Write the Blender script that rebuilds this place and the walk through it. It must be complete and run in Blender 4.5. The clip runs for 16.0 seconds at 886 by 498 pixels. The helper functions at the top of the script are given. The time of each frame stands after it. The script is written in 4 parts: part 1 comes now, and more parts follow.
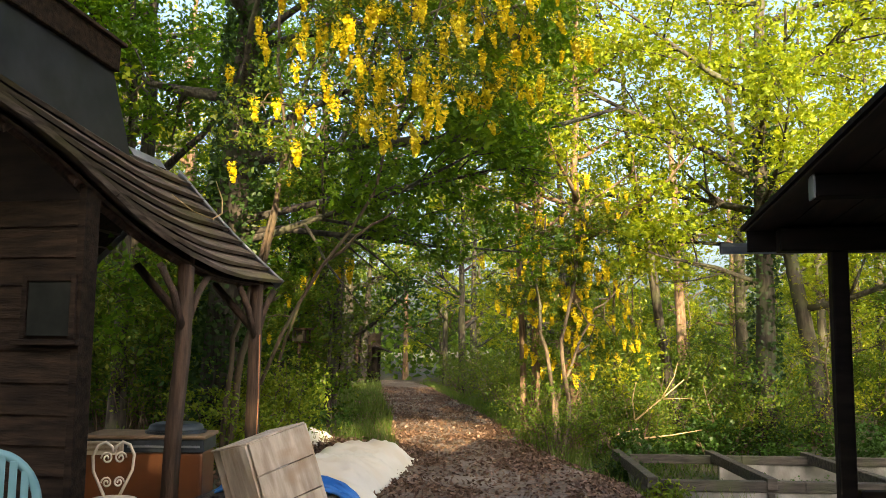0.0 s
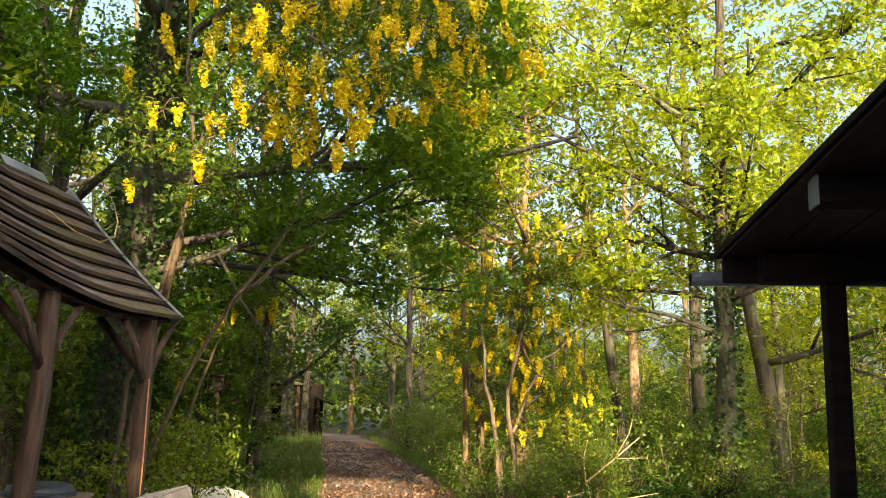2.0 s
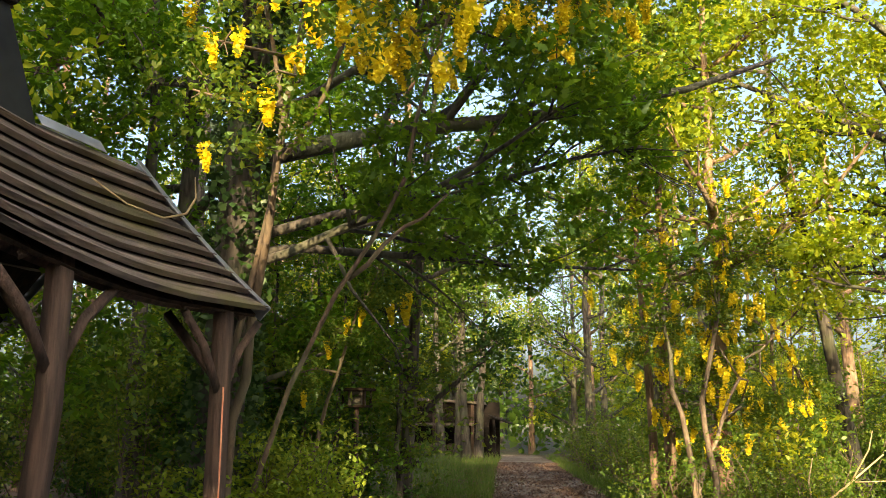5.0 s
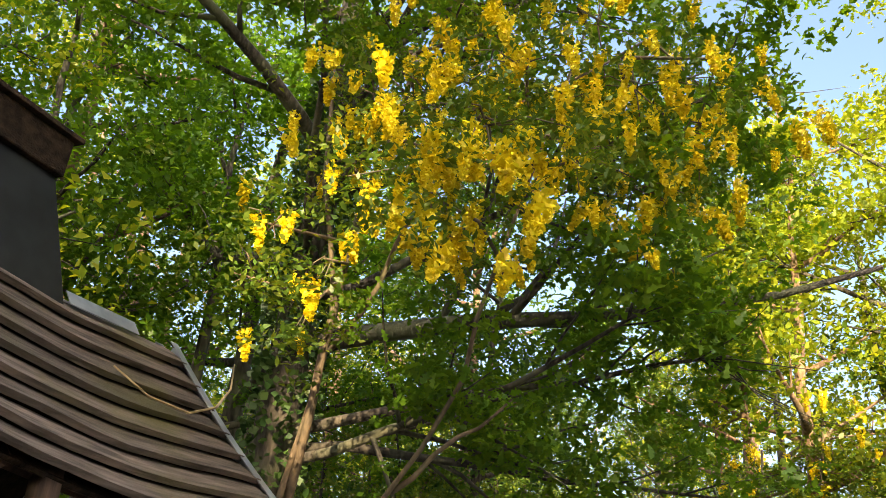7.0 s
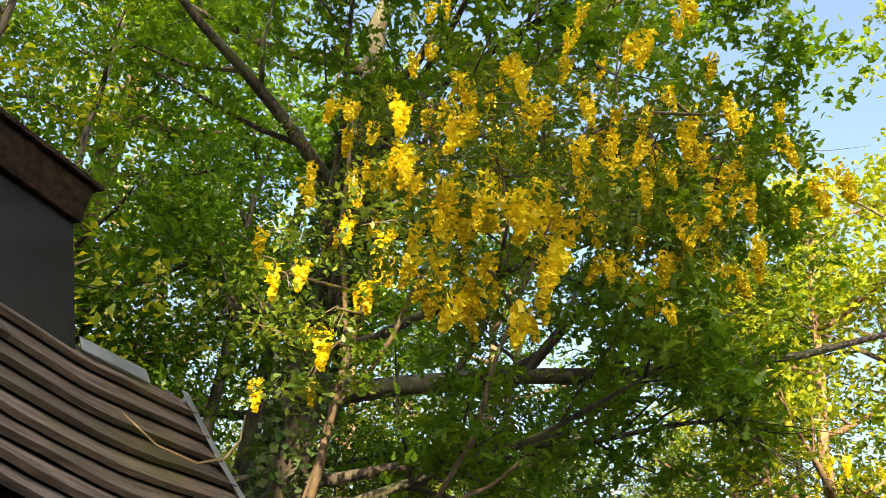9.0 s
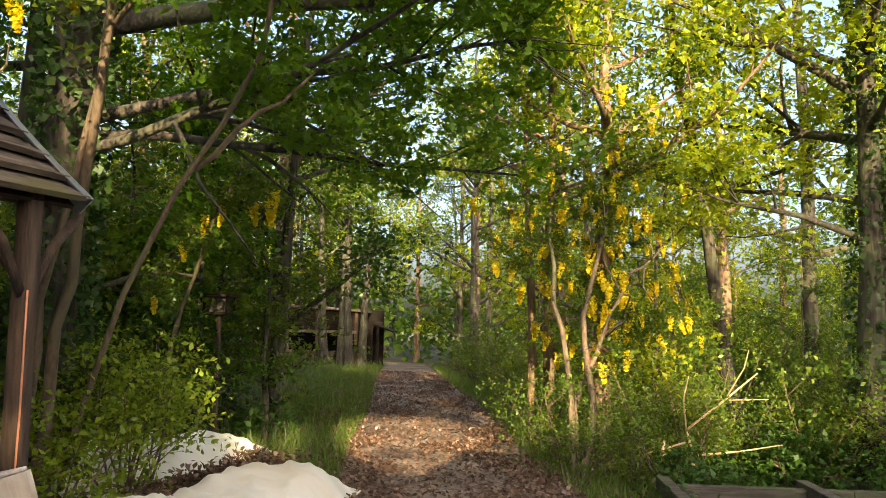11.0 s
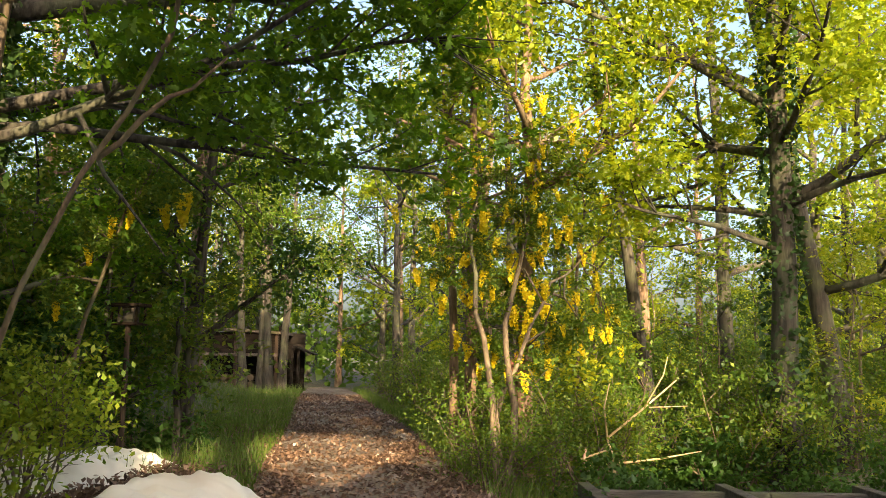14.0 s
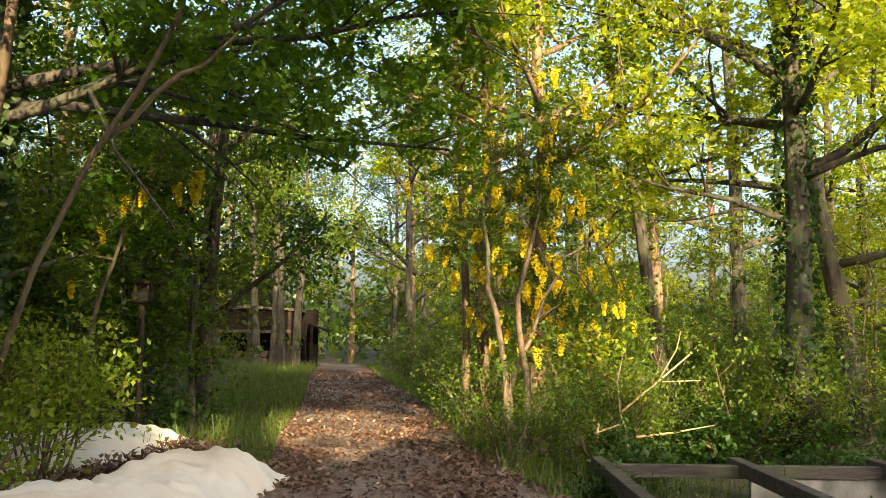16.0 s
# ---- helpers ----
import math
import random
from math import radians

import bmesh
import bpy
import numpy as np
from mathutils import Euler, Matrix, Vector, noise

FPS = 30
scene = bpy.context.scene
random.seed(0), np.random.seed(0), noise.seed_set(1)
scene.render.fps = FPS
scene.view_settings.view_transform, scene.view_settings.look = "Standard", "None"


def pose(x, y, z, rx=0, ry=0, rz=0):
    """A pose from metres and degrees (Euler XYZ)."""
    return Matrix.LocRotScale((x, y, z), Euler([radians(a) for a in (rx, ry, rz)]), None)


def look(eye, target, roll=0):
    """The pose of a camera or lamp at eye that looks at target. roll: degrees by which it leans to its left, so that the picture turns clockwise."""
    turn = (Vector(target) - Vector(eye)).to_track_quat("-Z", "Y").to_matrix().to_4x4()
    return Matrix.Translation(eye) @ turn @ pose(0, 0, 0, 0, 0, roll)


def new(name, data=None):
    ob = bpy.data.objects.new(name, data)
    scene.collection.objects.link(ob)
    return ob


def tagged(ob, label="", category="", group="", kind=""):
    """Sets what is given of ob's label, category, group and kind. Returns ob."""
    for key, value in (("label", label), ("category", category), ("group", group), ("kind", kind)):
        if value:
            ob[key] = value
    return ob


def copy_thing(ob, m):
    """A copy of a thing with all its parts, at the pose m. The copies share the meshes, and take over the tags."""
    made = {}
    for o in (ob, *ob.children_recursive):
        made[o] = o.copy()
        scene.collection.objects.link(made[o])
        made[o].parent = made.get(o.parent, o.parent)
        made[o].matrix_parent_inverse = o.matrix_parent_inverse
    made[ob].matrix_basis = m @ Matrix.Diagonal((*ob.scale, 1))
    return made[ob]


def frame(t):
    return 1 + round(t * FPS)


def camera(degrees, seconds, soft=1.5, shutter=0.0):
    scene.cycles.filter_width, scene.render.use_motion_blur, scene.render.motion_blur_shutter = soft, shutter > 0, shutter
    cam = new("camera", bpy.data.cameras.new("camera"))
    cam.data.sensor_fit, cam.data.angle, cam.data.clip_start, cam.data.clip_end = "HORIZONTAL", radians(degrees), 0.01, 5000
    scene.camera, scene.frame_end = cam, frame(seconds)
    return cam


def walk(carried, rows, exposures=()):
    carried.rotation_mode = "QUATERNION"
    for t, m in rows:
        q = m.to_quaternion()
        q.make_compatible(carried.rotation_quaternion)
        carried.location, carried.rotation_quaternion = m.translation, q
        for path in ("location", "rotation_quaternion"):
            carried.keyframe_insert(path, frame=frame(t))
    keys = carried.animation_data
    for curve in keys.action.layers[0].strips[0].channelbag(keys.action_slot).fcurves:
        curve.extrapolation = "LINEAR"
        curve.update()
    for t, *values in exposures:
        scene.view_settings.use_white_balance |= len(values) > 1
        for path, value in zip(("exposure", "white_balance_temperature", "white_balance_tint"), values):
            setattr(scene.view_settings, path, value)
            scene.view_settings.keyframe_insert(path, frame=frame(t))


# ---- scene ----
EXPO = 2.05
SUN_E = 5.0
cam = camera(53.9, 16.0, 0.85)
PATH = [
    (0, (1.59, 0.841, 1.436), (1.202, 2.79, 1.663), 0.6),
    (0.5, (1.651, 1.034, 1.42), (1.359, 2.997, 1.674), 0.8),
    (1, (1.69, 1.29, 1.413), (1.394, 3.249, 1.688), 1.0),
    (1.5, (1.624, 1.654, 1.396), (1.345, 3.614, 1.682), 1.4),
    (2, (1.614, 1.99, 1.412), (1.329, 3.938, 1.76), 1.4),
    (2.5, (1.572, 2.261, 1.393), (1.212, 4.197, 1.738), 1.6),
    (3, (1.504, 2.628, 1.409), (1.131, 4.562, 1.758), 1.0),
    (3.5, (1.555, 2.997, 1.337), (1.168, 4.928, 1.688), 0.8),
    (4, (1.573, 3.362, 1.321), (1.173, 5.289, 1.674), 0.9),
    (4.5, (1.499, 3.707, 1.298), (0.992, 5.608, 1.656), -0.1),
    (4.7, (1.478, 3.843, 1.306), (0.877, 5.716, 1.671), -0.6),
    (6.8, (1.267, 4.585, 1.708), (0.471, 6.273, 2.425), 3.9),
    (7, (1.275, 4.602, 1.721), (0.481, 6.274, 2.48), 4.9),
    (7.5, (1.303, 4.651, 1.731), (0.504, 6.248, 2.631), 7.0),
    (8, (1.332, 4.653, 1.726), (0.523, 6.236, 2.641), 7.7),
    (8.5, (1.33, 4.65, 1.718), (0.515, 6.223, 2.647), 7.8),
    (9, (1.279, 4.656, 1.706), (0.458, 6.257, 2.581), 6.6),
    (9.5, (1.304, 4.703, 1.663), (0.459, 6.411, 2.272), 5.3),
    (10, (1.323, 4.766, 1.592), (0.649, 6.612, 1.963), 2.7),
    (10.2, (1.314, 4.843, 1.551), (0.697, 6.724, 1.838), 2.0),
    (12.3, (1.571, 4.679, 1.242), (1.252, 6.649, 1.363), 1.0),
    (12.5, (1.551, 4.715, 1.236), (1.235, 6.687, 1.339), 0.8),
    (13, (1.448, 4.883, 1.207), (1.136, 6.85, 1.393), 0.3),
    (13.5, (1.421, 4.941, 1.195), (1.12, 6.903, 1.442), 0.1),
    (14, (1.401, 4.967, 1.191), (1.124, 6.932, 1.441), 0.9),
    (14.5, (1.406, 4.96, 1.192), (1.121, 6.926, 1.428), 1.1),
    (15, (1.398, 4.97, 1.19), (1.112, 6.938, 1.402), 0.5),
    (15.5, (1.399, 4.97, 1.19), (1.104, 6.938, 1.391), 0.5),
    (16, (1.396, 4.973, 1.19), (1.092, 6.94, 1.385), 0.6),
]
walk(cam, [(t, look(e, g, r)) for t, e, g, r in PATH], [(0.0, EXPO), (16.0, EXPO)])

# ---- world and sun ----
SUN_TO = Vector((-0.36, 0.93, -0.27)).normalized()   # the way the low evening light travels
world = bpy.data.worlds.new("world")
scene.world = world
world.use_nodes = True
wn = world.node_tree
sky = wn.nodes.new("ShaderNodeTexSky")
sky.sky_type, sky.sun_disc = "NISHITA", False
sky.sun_elevation = math.asin(-SUN_TO.z)
sky.sun_rotation = math.atan2(-SUN_TO.x, -SUN_TO.y)
sky.dust_density, sky.air_density, sky.ozone_density = 7.0, 0.8, 0.6
wn.links.new(sky.outputs[0], wn.nodes["Background"].inputs[0])
wn.nodes["Background"].inputs[1].default_value = 0.15
sun = new("sun", bpy.data.lights.new("sun", "SUN"))
sun.data.energy, sun.data.angle, sun.data.color = SUN_E, radians(0.6), (1.0, 0.77, 0.42)
sun.matrix_world = look((0, 0, 30), Vector((0, 0, 30)) + SUN_TO)


# ---- materials ----
def material(name, a, b, scale=6.0, detail=6.0, rough=0.8, bump=0.3, stretch=(1, 1, 1), metal=0.0, c=None, cscale=1.5, per=None, bscale=None, spec=0.5):
    """Two-tone noise material with a second, larger tone c and bump."""
    m = bpy.data.materials.new(name)
    m.use_nodes = True
    nt = m.node_tree
    N, L = nt.nodes, nt.links
    p = N["Principled BSDF"]
    co = N.new("ShaderNodeTexCoord")
    mp = N.new("ShaderNodeMapping")
    mp.inputs["Scale"].default_value = stretch
    L.new(co.outputs["Object"], mp.inputs[0])
    n1 = N.new("ShaderNodeTexNoise")
    n1.inputs["Scale"].default_value, n1.inputs["Detail"].default_value = scale, detail
    L.new(mp.outputs[0], n1.inputs["Vector"])
    ramp = N.new("ShaderNodeValToRGB")
    ramp.color_ramp.elements[0].position, ramp.color_ramp.elements[1].position = 0.35, 0.68
    ramp.color_ramp.elements[0].color, ramp.color_ramp.elements[1].color = (*a, 1), (*b, 1)
    L.new(n1.outputs[0], ramp.inputs[0])
    out = ramp.outputs[0]
    if c:
        n2 = N.new("ShaderNodeTexNoise")
        n2.inputs["Scale"].default_value, n2.inputs["Detail"].default_value = cscale, 4
        L.new(co.outputs["Object"], n2.inputs["Vector"])
        r2 = N.new("ShaderNodeValToRGB")
        r2.color_ramp.elements[0].position, r2.color_ramp.elements[1].position = 0.48, 0.66
        L.new(n2.outputs[0], r2.inputs[0])
        mix = N.new("ShaderNodeMix")
        mix.data_type = "RGBA"
        L.new(r2.outputs[0], mix.inputs[0])
        L.new(out, mix.inputs[6])
        mix.inputs[7].default_value = (*c, 1)
        out = mix.outputs[2]
    if per:
        info = N.new("ShaderNodeObjectInfo")
        mr = N.new("ShaderNodeMapRange")
        mr.inputs[3].default_value, mr.inputs[4].default_value = per
        L.new(info.outputs["Random"], mr.inputs[0])
        hs = N.new("ShaderNodeHueSaturation")
        L.new(mr.outputs[0], hs.inputs["Value"])
        L.new(out, hs.inputs["Color"])
        out = hs.outputs[0]
    L.new(out, p.inputs["Base Color"])
    p.inputs["Roughness"].default_value, p.inputs["Metallic"].default_value = rough, metal
    p.inputs["Specular IOR Level"].default_value = spec
    if bump:
        bp = N.new("ShaderNodeBump")
        bp.inputs["Strength"].default_value, bp.inputs["Distance"].default_value = bump, 0.02
        if bscale:
            nb = N.new("ShaderNodeTexNoise")
            nb.inputs["Scale"].default_value, nb.inputs["Detail"].default_value = bscale, 8
            L.new(mp.outputs[0], nb.inputs["Vector"])
            L.new(nb.outputs[0], bp.inputs["Height"])
        else:
            L.new(n1.outputs[0], bp.inputs["Height"])
        L.new(bp.outputs[0], p.inputs["Normal"])
    return m


def leaf_material(name, cols, trans, share=0.5, gloss=0.04):
    """Thin leaf: diffuse and translucent, tone picked leaf by leaf and tree by tree."""
    m = bpy.data.materials.new(name)
    m.use_nodes = True
    nt = m.node_tree
    N, L = nt.nodes, nt.links
    N.remove(N["Principled BSDF"])
    geo, info = N.new("ShaderNodeNewGeometry"), N.new("ShaderNodeObjectInfo")
    add = N.new("ShaderNodeMath")
    add.operation = "MULTIPLY_ADD"
    L.new(info.outputs["Random"], add.inputs[0])
    add.inputs[1].default_value = 0.3
    mul = N.new("ShaderNodeMath")
    mul.operation = "MULTIPLY"
    L.new(geo.outputs["Random Per Island"], mul.inputs[0])
    mul.inputs[1].default_value = 0.7
    L.new(mul.outputs[0], add.inputs[2])
    ramp = N.new("ShaderNodeValToRGB")
    els = ramp.color_ramp.elements
    els[0].color, els[1].color = (*cols[0], 1), (*cols[-1], 1)
    for i, col in enumerate(cols[1:-1]):
        els.new((i + 1) / (len(cols) - 1)).color = (*col, 1)
    L.new(add.outputs[0], ramp.inputs[0])
    tint = N.new("ShaderNodeMix")
    tint.data_type, tint.blend_type = "RGBA", "MULTIPLY"
    tint.inputs[0].default_value = 1.0
    L.new(ramp.outputs[0], tint.inputs[6])
    tint.inputs[7].default_value = (*trans, 1)
    d, t, g = N.new("ShaderNodeBsdfDiffuse"), N.new("ShaderNodeBsdfTranslucent"), N.new("ShaderNodeBsdfGlossy")
    g.inputs["Roughness"].default_value = 0.45
    g.inputs["Color"].default_value = (0.5, 0.5, 0.5, 1)
    L.new(ramp.outputs[0], d.inputs[0])
    L.new(tint.outputs[2], t.inputs[0])
    mx, mg = N.new("ShaderNodeMixShader"), N.new("ShaderNodeMixShader")
    mx.inputs[0].default_value, mg.inputs[0].default_value = share, gloss
    L.new(d.outputs[0], mx.inputs[1])
    L.new(t.outputs[0], mx.inputs[2])
    L.new(mx.outputs[0], mg.inputs[1])
    L.new(g.outputs[0], mg.inputs[2])
    L.new(mg.outputs[0], N["Material Output"].inputs[0])
    return m


M_GROUND = material("forest_floor", (0.035, 0.045, 0.018), (0.09, 0.085, 0.04), 3.0, 8, 0.95, 0.8, c=(0.10, 0.065, 0.04), cscale=0.6, bscale=40)
M_PATH = material("leafy_gravel", (0.085, 0.06, 0.047), (0.23, 0.17, 0.14), 22, 9, 0.95, 1.0, c=(0.30, 0.25, 0.215), cscale=0.9, bscale=60)
M_BARK = material("oak_bark", (0.018, 0.015, 0.013), (0.085, 0.072, 0.06), 11, 9, 0.95, 1.0, (2.2, 2.2, 0.35), c=(0.085, 0.09, 0.055), cscale=2.2, per=(0.7, 1.3))
M_BARK_WARM = material("pine_bark", (0.09, 0.056, 0.038), (0.24, 0.155, 0.10), 11, 9, 0.95, 1.0, (2.2, 2.2, 0.4), c=(0.20, 0.15, 0.10), per=(0.8, 1.2))
M_STEM = material("smooth_stem_bark", (0.07, 0.05, 0.034), (0.17, 0.12, 0.075), 14, 6, 0.8, 0.4, (2, 2, 0.4), c=(0.11, 0.105, 0.06), per=(0.8, 1.2))
M_DEAD = material("dry_branch", (0.28, 0.20, 0.10), (0.48, 0.36, 0.20), 14, 6, 0.85, 0.4)
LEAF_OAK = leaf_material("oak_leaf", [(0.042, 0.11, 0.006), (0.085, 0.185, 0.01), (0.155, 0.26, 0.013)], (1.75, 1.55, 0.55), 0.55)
# lighter and yellower leaf: evening sun on the crowns put into the colour
LEAF_LIGHT = leaf_material("sunlit_leaf", [(0.13, 0.21, 0.012), (0.26, 0.34, 0.016), (0.42, 0.43, 0.03)], (1.6, 1.4, 0.5), 0.55)
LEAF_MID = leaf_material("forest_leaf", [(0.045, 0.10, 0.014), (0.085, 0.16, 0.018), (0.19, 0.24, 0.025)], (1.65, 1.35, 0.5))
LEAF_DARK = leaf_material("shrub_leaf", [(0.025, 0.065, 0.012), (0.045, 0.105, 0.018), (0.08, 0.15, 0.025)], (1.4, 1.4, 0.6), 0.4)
LEAF_IVY = leaf_material("ivy_leaf", [(0.02, 0.05, 0.012), (0.035, 0.08, 0.018), (0.07, 0.12, 0.03)], (1.3, 1.4, 0.6), 0.25, 0.05)
LEAF_BUSH = leaf_material("bush_leaf", [(0.08, 0.17, 0.015), (0.17, 0.26, 0.02), (0.27, 0.33, 0.03)], (1.5, 1.3, 0.5))
M_FLOWER = leaf_material("golden_petal", [(0.62, 0.47, 0.006), (0.80, 0.67, 0.01), (0.86, 0.78, 0.04)], (1.05, 1.0, 0.6), 0.45, 0.05)
M_LITTER = leaf_material("dead_leaf", [(0.07, 0.04, 0.027), (0.17, 0.10, 0.07), (0.32, 0.21, 0.15)], (1, 0.9, 0.8), 0.15, 0.1)
M_GRASS = leaf_material("grass_blade", [(0.05, 0.10, 0.015), (0.09, 0.16, 0.025), (0.17, 0.20, 0.05)], (1.4, 1.3, 0.5), 0.4)
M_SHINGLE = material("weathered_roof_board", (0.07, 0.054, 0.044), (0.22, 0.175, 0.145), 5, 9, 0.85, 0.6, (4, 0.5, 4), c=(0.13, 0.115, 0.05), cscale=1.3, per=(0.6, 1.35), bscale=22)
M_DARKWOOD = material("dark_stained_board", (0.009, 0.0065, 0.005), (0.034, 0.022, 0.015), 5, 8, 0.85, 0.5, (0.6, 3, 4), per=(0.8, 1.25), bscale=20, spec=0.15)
M_POST = material("weathered_post_wood", (0.04, 0.025, 0.017), (0.11, 0.068, 0.048), 6, 8, 0.85, 0.5, (4, 4, 0.4), bscale=24)
M_BLACK = material("black_sheet_metal", (0.012, 0.014, 0.018), (0.03, 0.034, 0.042), 3, 5, 0.42, 0.1, metal=0.3)
M_ZINC = material("zinc_flashing", (0.30, 0.32, 0.34), (0.46, 0.48, 0.50), 5, 5, 0.45, 0.1, metal=0.6)
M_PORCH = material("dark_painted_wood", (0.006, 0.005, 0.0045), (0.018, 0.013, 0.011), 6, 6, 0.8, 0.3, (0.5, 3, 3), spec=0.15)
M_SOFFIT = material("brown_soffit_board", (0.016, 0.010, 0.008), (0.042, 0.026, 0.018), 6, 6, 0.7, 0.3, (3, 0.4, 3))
M_TARP = material("white_fleece_sheet", (0.68, 0.65, 0.60), (0.80, 0.78, 0.73), 2.2, 6, 0.85, 0.2, c=(0.66, 0.59, 0.50), cscale=1.1, bscale=11)
M_BLUE = material("blue_tarpaulin", (0.01, 0.10, 0.40), (0.03, 0.20, 0.62), 4, 6, 0.4, 0.4, bscale=9)
M_CONC = material("stained_concrete", (0.15, 0.145, 0.13), (0.36, 0.345, 0.32), 5, 9, 0.9, 0.4, (1, 1, 0.5), c=(0.12, 0.12, 0.10), cscale=2.2, bscale=45)
M_BEAM = material("old_dark_beam", (0.03, 0.026, 0.022), (0.105, 0.09, 0.076), 5, 9, 0.85, 0.6, (0.5, 4, 4), c=(0.07, 0.075, 0.04), cscale=2, bscale=25)
M_CRATE = material("whitewashed_board", (0.36, 0.29, 0.22), (0.66, 0.58, 0.49), 4, 9, 0.85, 0.4, (4, 4, 0.5), c=(0.40, 0.29, 0.19), cscale=3, per=(0.85, 1.15), bscale=28)
M_RUST = material("orange_brown_enamel", (0.13, 0.045, 0.016), (0.22, 0.085, 0.03), 3, 6, 0.35, 0.1, c=(0.08, 0.03, 0.015))
M_TAN = material("worn_tan_top", (0.20, 0.13, 0.08), (0.32, 0.22, 0.14), 5, 6, 0.6, 0.2)
M_CREAM = material("cream_plastic", (0.55, 0.47, 0.34), (0.66, 0.58, 0.44), 6, 4, 0.5, 0.1)
M_TUB = material("dark_blue_grey_plastic", (0.02, 0.028, 0.036), (0.05, 0.065, 0.08), 5, 4, 0.4, 0.1)
M_IRON = material("cream_painted_iron", (0.50, 0.45, 0.36), (0.68, 0.62, 0.52), 16, 5, 0.55, 0.2)
M_TURQ = material("turquoise_plastic", (0.16, 0.34, 0.38), (0.22, 0.42, 0.46), 6, 4, 0.45, 0.05)
M_PINK = material("faded_pink_plastic", (0.40, 0.24, 0.19), (0.52, 0.33, 0.27), 8, 4, 0.6, 0.1)
M_REDWOOD = material("red_brown_birdhouse_wood", (0.12, 0.04, 0.028), (0.22, 0.08, 0.05), 9, 5, 0.8, 0.3)
M_SHUTTER = material("grey_green_shutter", (0.010, 0.012, 0.011), (0.02, 0.022, 0.02), 5, 6, 0.9, 0.2, spec=0.15)
M_TWINE = material("orange_twine", (0.55, 0.20, 0.10), (0.65, 0.28, 0.15), 20, 3, 0.8, 0.0)


# ---- builders ----
def quads(name, V):
    """A mesh of loose quads from an array (n, 4, 3)."""
    n = len(V)
    me = bpy.data.meshes.new(name)
    me.vertices.add(4 * n)
    me.vertices.foreach_set("co", np.ascontiguousarray(V, dtype=np.float32).ravel())
    me.loops.add(4 * n)
    me.loops.foreach_set("vertex_index", np.arange(4 * n, dtype=np.int32))
    me.polygons.add(n)
    me.polygons.foreach_set("loop_start", np.arange(0, 4 * n, 4, dtype=np.int32))
    me.update(calc_edges=True)
    return me


def part(name, data, mat, parent=None, label=""):
    """Links a bmesh or mesh as one object under a thing or a part."""
    if isinstance(data, bmesh.types.BMesh):
        me = bpy.data.meshes.new(name)
        data.to_mesh(me)
        data.free()
        data = me
    if not data.materials:
        data.materials.append(mat)
    ob = new(name, data)
    ob.parent = parent
    return tagged(ob, label)


def thing(name, m, label, category, group=""):
    e = new(name)
    e.empty_display_size = 0.1
    e.matrix_world = m
    return tagged(e, label, category, group)


def box(bm, x0, y0, z0, x1, y1, z1, bevel=0.0, m=None):
    r = bmesh.ops.create_cube(bm, size=1.0)
    vs = r["verts"]
    for v in vs:
        v.co = Vector((x0 + (v.co.x + 0.5) * (x1 - x0), y0 + (v.co.y + 0.5) * (y1 - y0), z0 + (v.co.z + 0.5) * (z1 - z0)))
    if bevel:
        es = list({e for v in vs for e in v.link_edges})
        b = bmesh.ops.bevel(bm, geom=es, offset=bevel, segments=2, affect="EDGES", profile=0.5)
        vs = list({v for f in b["faces"] for v in f.verts} | {v for v in vs if v.is_valid})
    if m is not None:
        bmesh.ops.transform(bm, matrix=m, verts=vs)
    return bm


def boxes(*args, bevel=0.0, m=None):
    bm = bmesh.new()
    return box(bm, *args, bevel=bevel, m=m)


def tube(bm, pts, radii, sides=8, rough=0.0, rng=None):
    """A tapered tube along points."""
    rings = []
    pts = [Vector(p) for p in pts]
    prev = None
    for i, p in enumerate(pts):
        d = (pts[min(i + 1, len(pts) - 1)] - pts[max(i - 1, 0)]).normalized()
        a = prev if prev is not None else (Vector((1, 0, 0)) if abs(d.x) < 0.8 else Vector((0, 1, 0)))
        u = (a - d * a.dot(d)).normalized()
        w = d.cross(u)
        prev = u
        ring = []
        for k in range(sides):
            an = 2 * math.pi * k / sides
            r = radii[i] * (1 + (rng.uniform(-rough, rough) if rough else 0))
            ring.append(bm.verts.new(p + (u * math.cos(an) + w * math.sin(an)) * r))
        rings.append(ring)
    for i in range(len(rings) - 1):
        for k in range(sides):
            f = bm.faces.new((rings[i][k], rings[i][(k + 1) % sides], rings[i + 1][(k + 1) % sides], rings[i + 1][k]))
            f.smooth = True
    bm.faces.new(rings[-1])
    bm.faces.new(list(reversed(rings[0])))
    return bm


# gaps cut in the added trees behind for sunbeams: place and radius of the lit spot
BEAMS = [((-1.75, 15.5, 0.0), 0.7), ((-1.0, 15.3, 0.0), 0.85), ((-0.3, 15.1, 0.0), 0.75), ((0.85, 15.4, 0.7), 0.45), ((0.2, 15.9, 0.8), 0.35), ((3.1, 13.2, -0.15), 0.3), ((3.9, 15.5, 0.4), 0.4),
         ((-1.85, 8.9, 0.8), 0.16), ((-2.5, 6.0, 0.75), 0.25), ((-1.5, 11.0, 1.0), 0.5), ((2.2, 16.2, 0.9), 0.9), ((-2.0, 9.8, 3.2), 0.7), ((-8.8, 33.0, 1.0), 0.8)]


def sun_gaps(P):
    """Which points lie clear of the sunbeams."""
    keep = np.ones(len(P), bool)
    s = np.array(SUN_TO)
    for c, r in BEAMS:
        q = P - np.array(c)
        along = q @ s
        d = np.linalg.norm(q - along[:, None] * s, axis=1)
        keep &= (d > r) | (along > -10)
    return keep


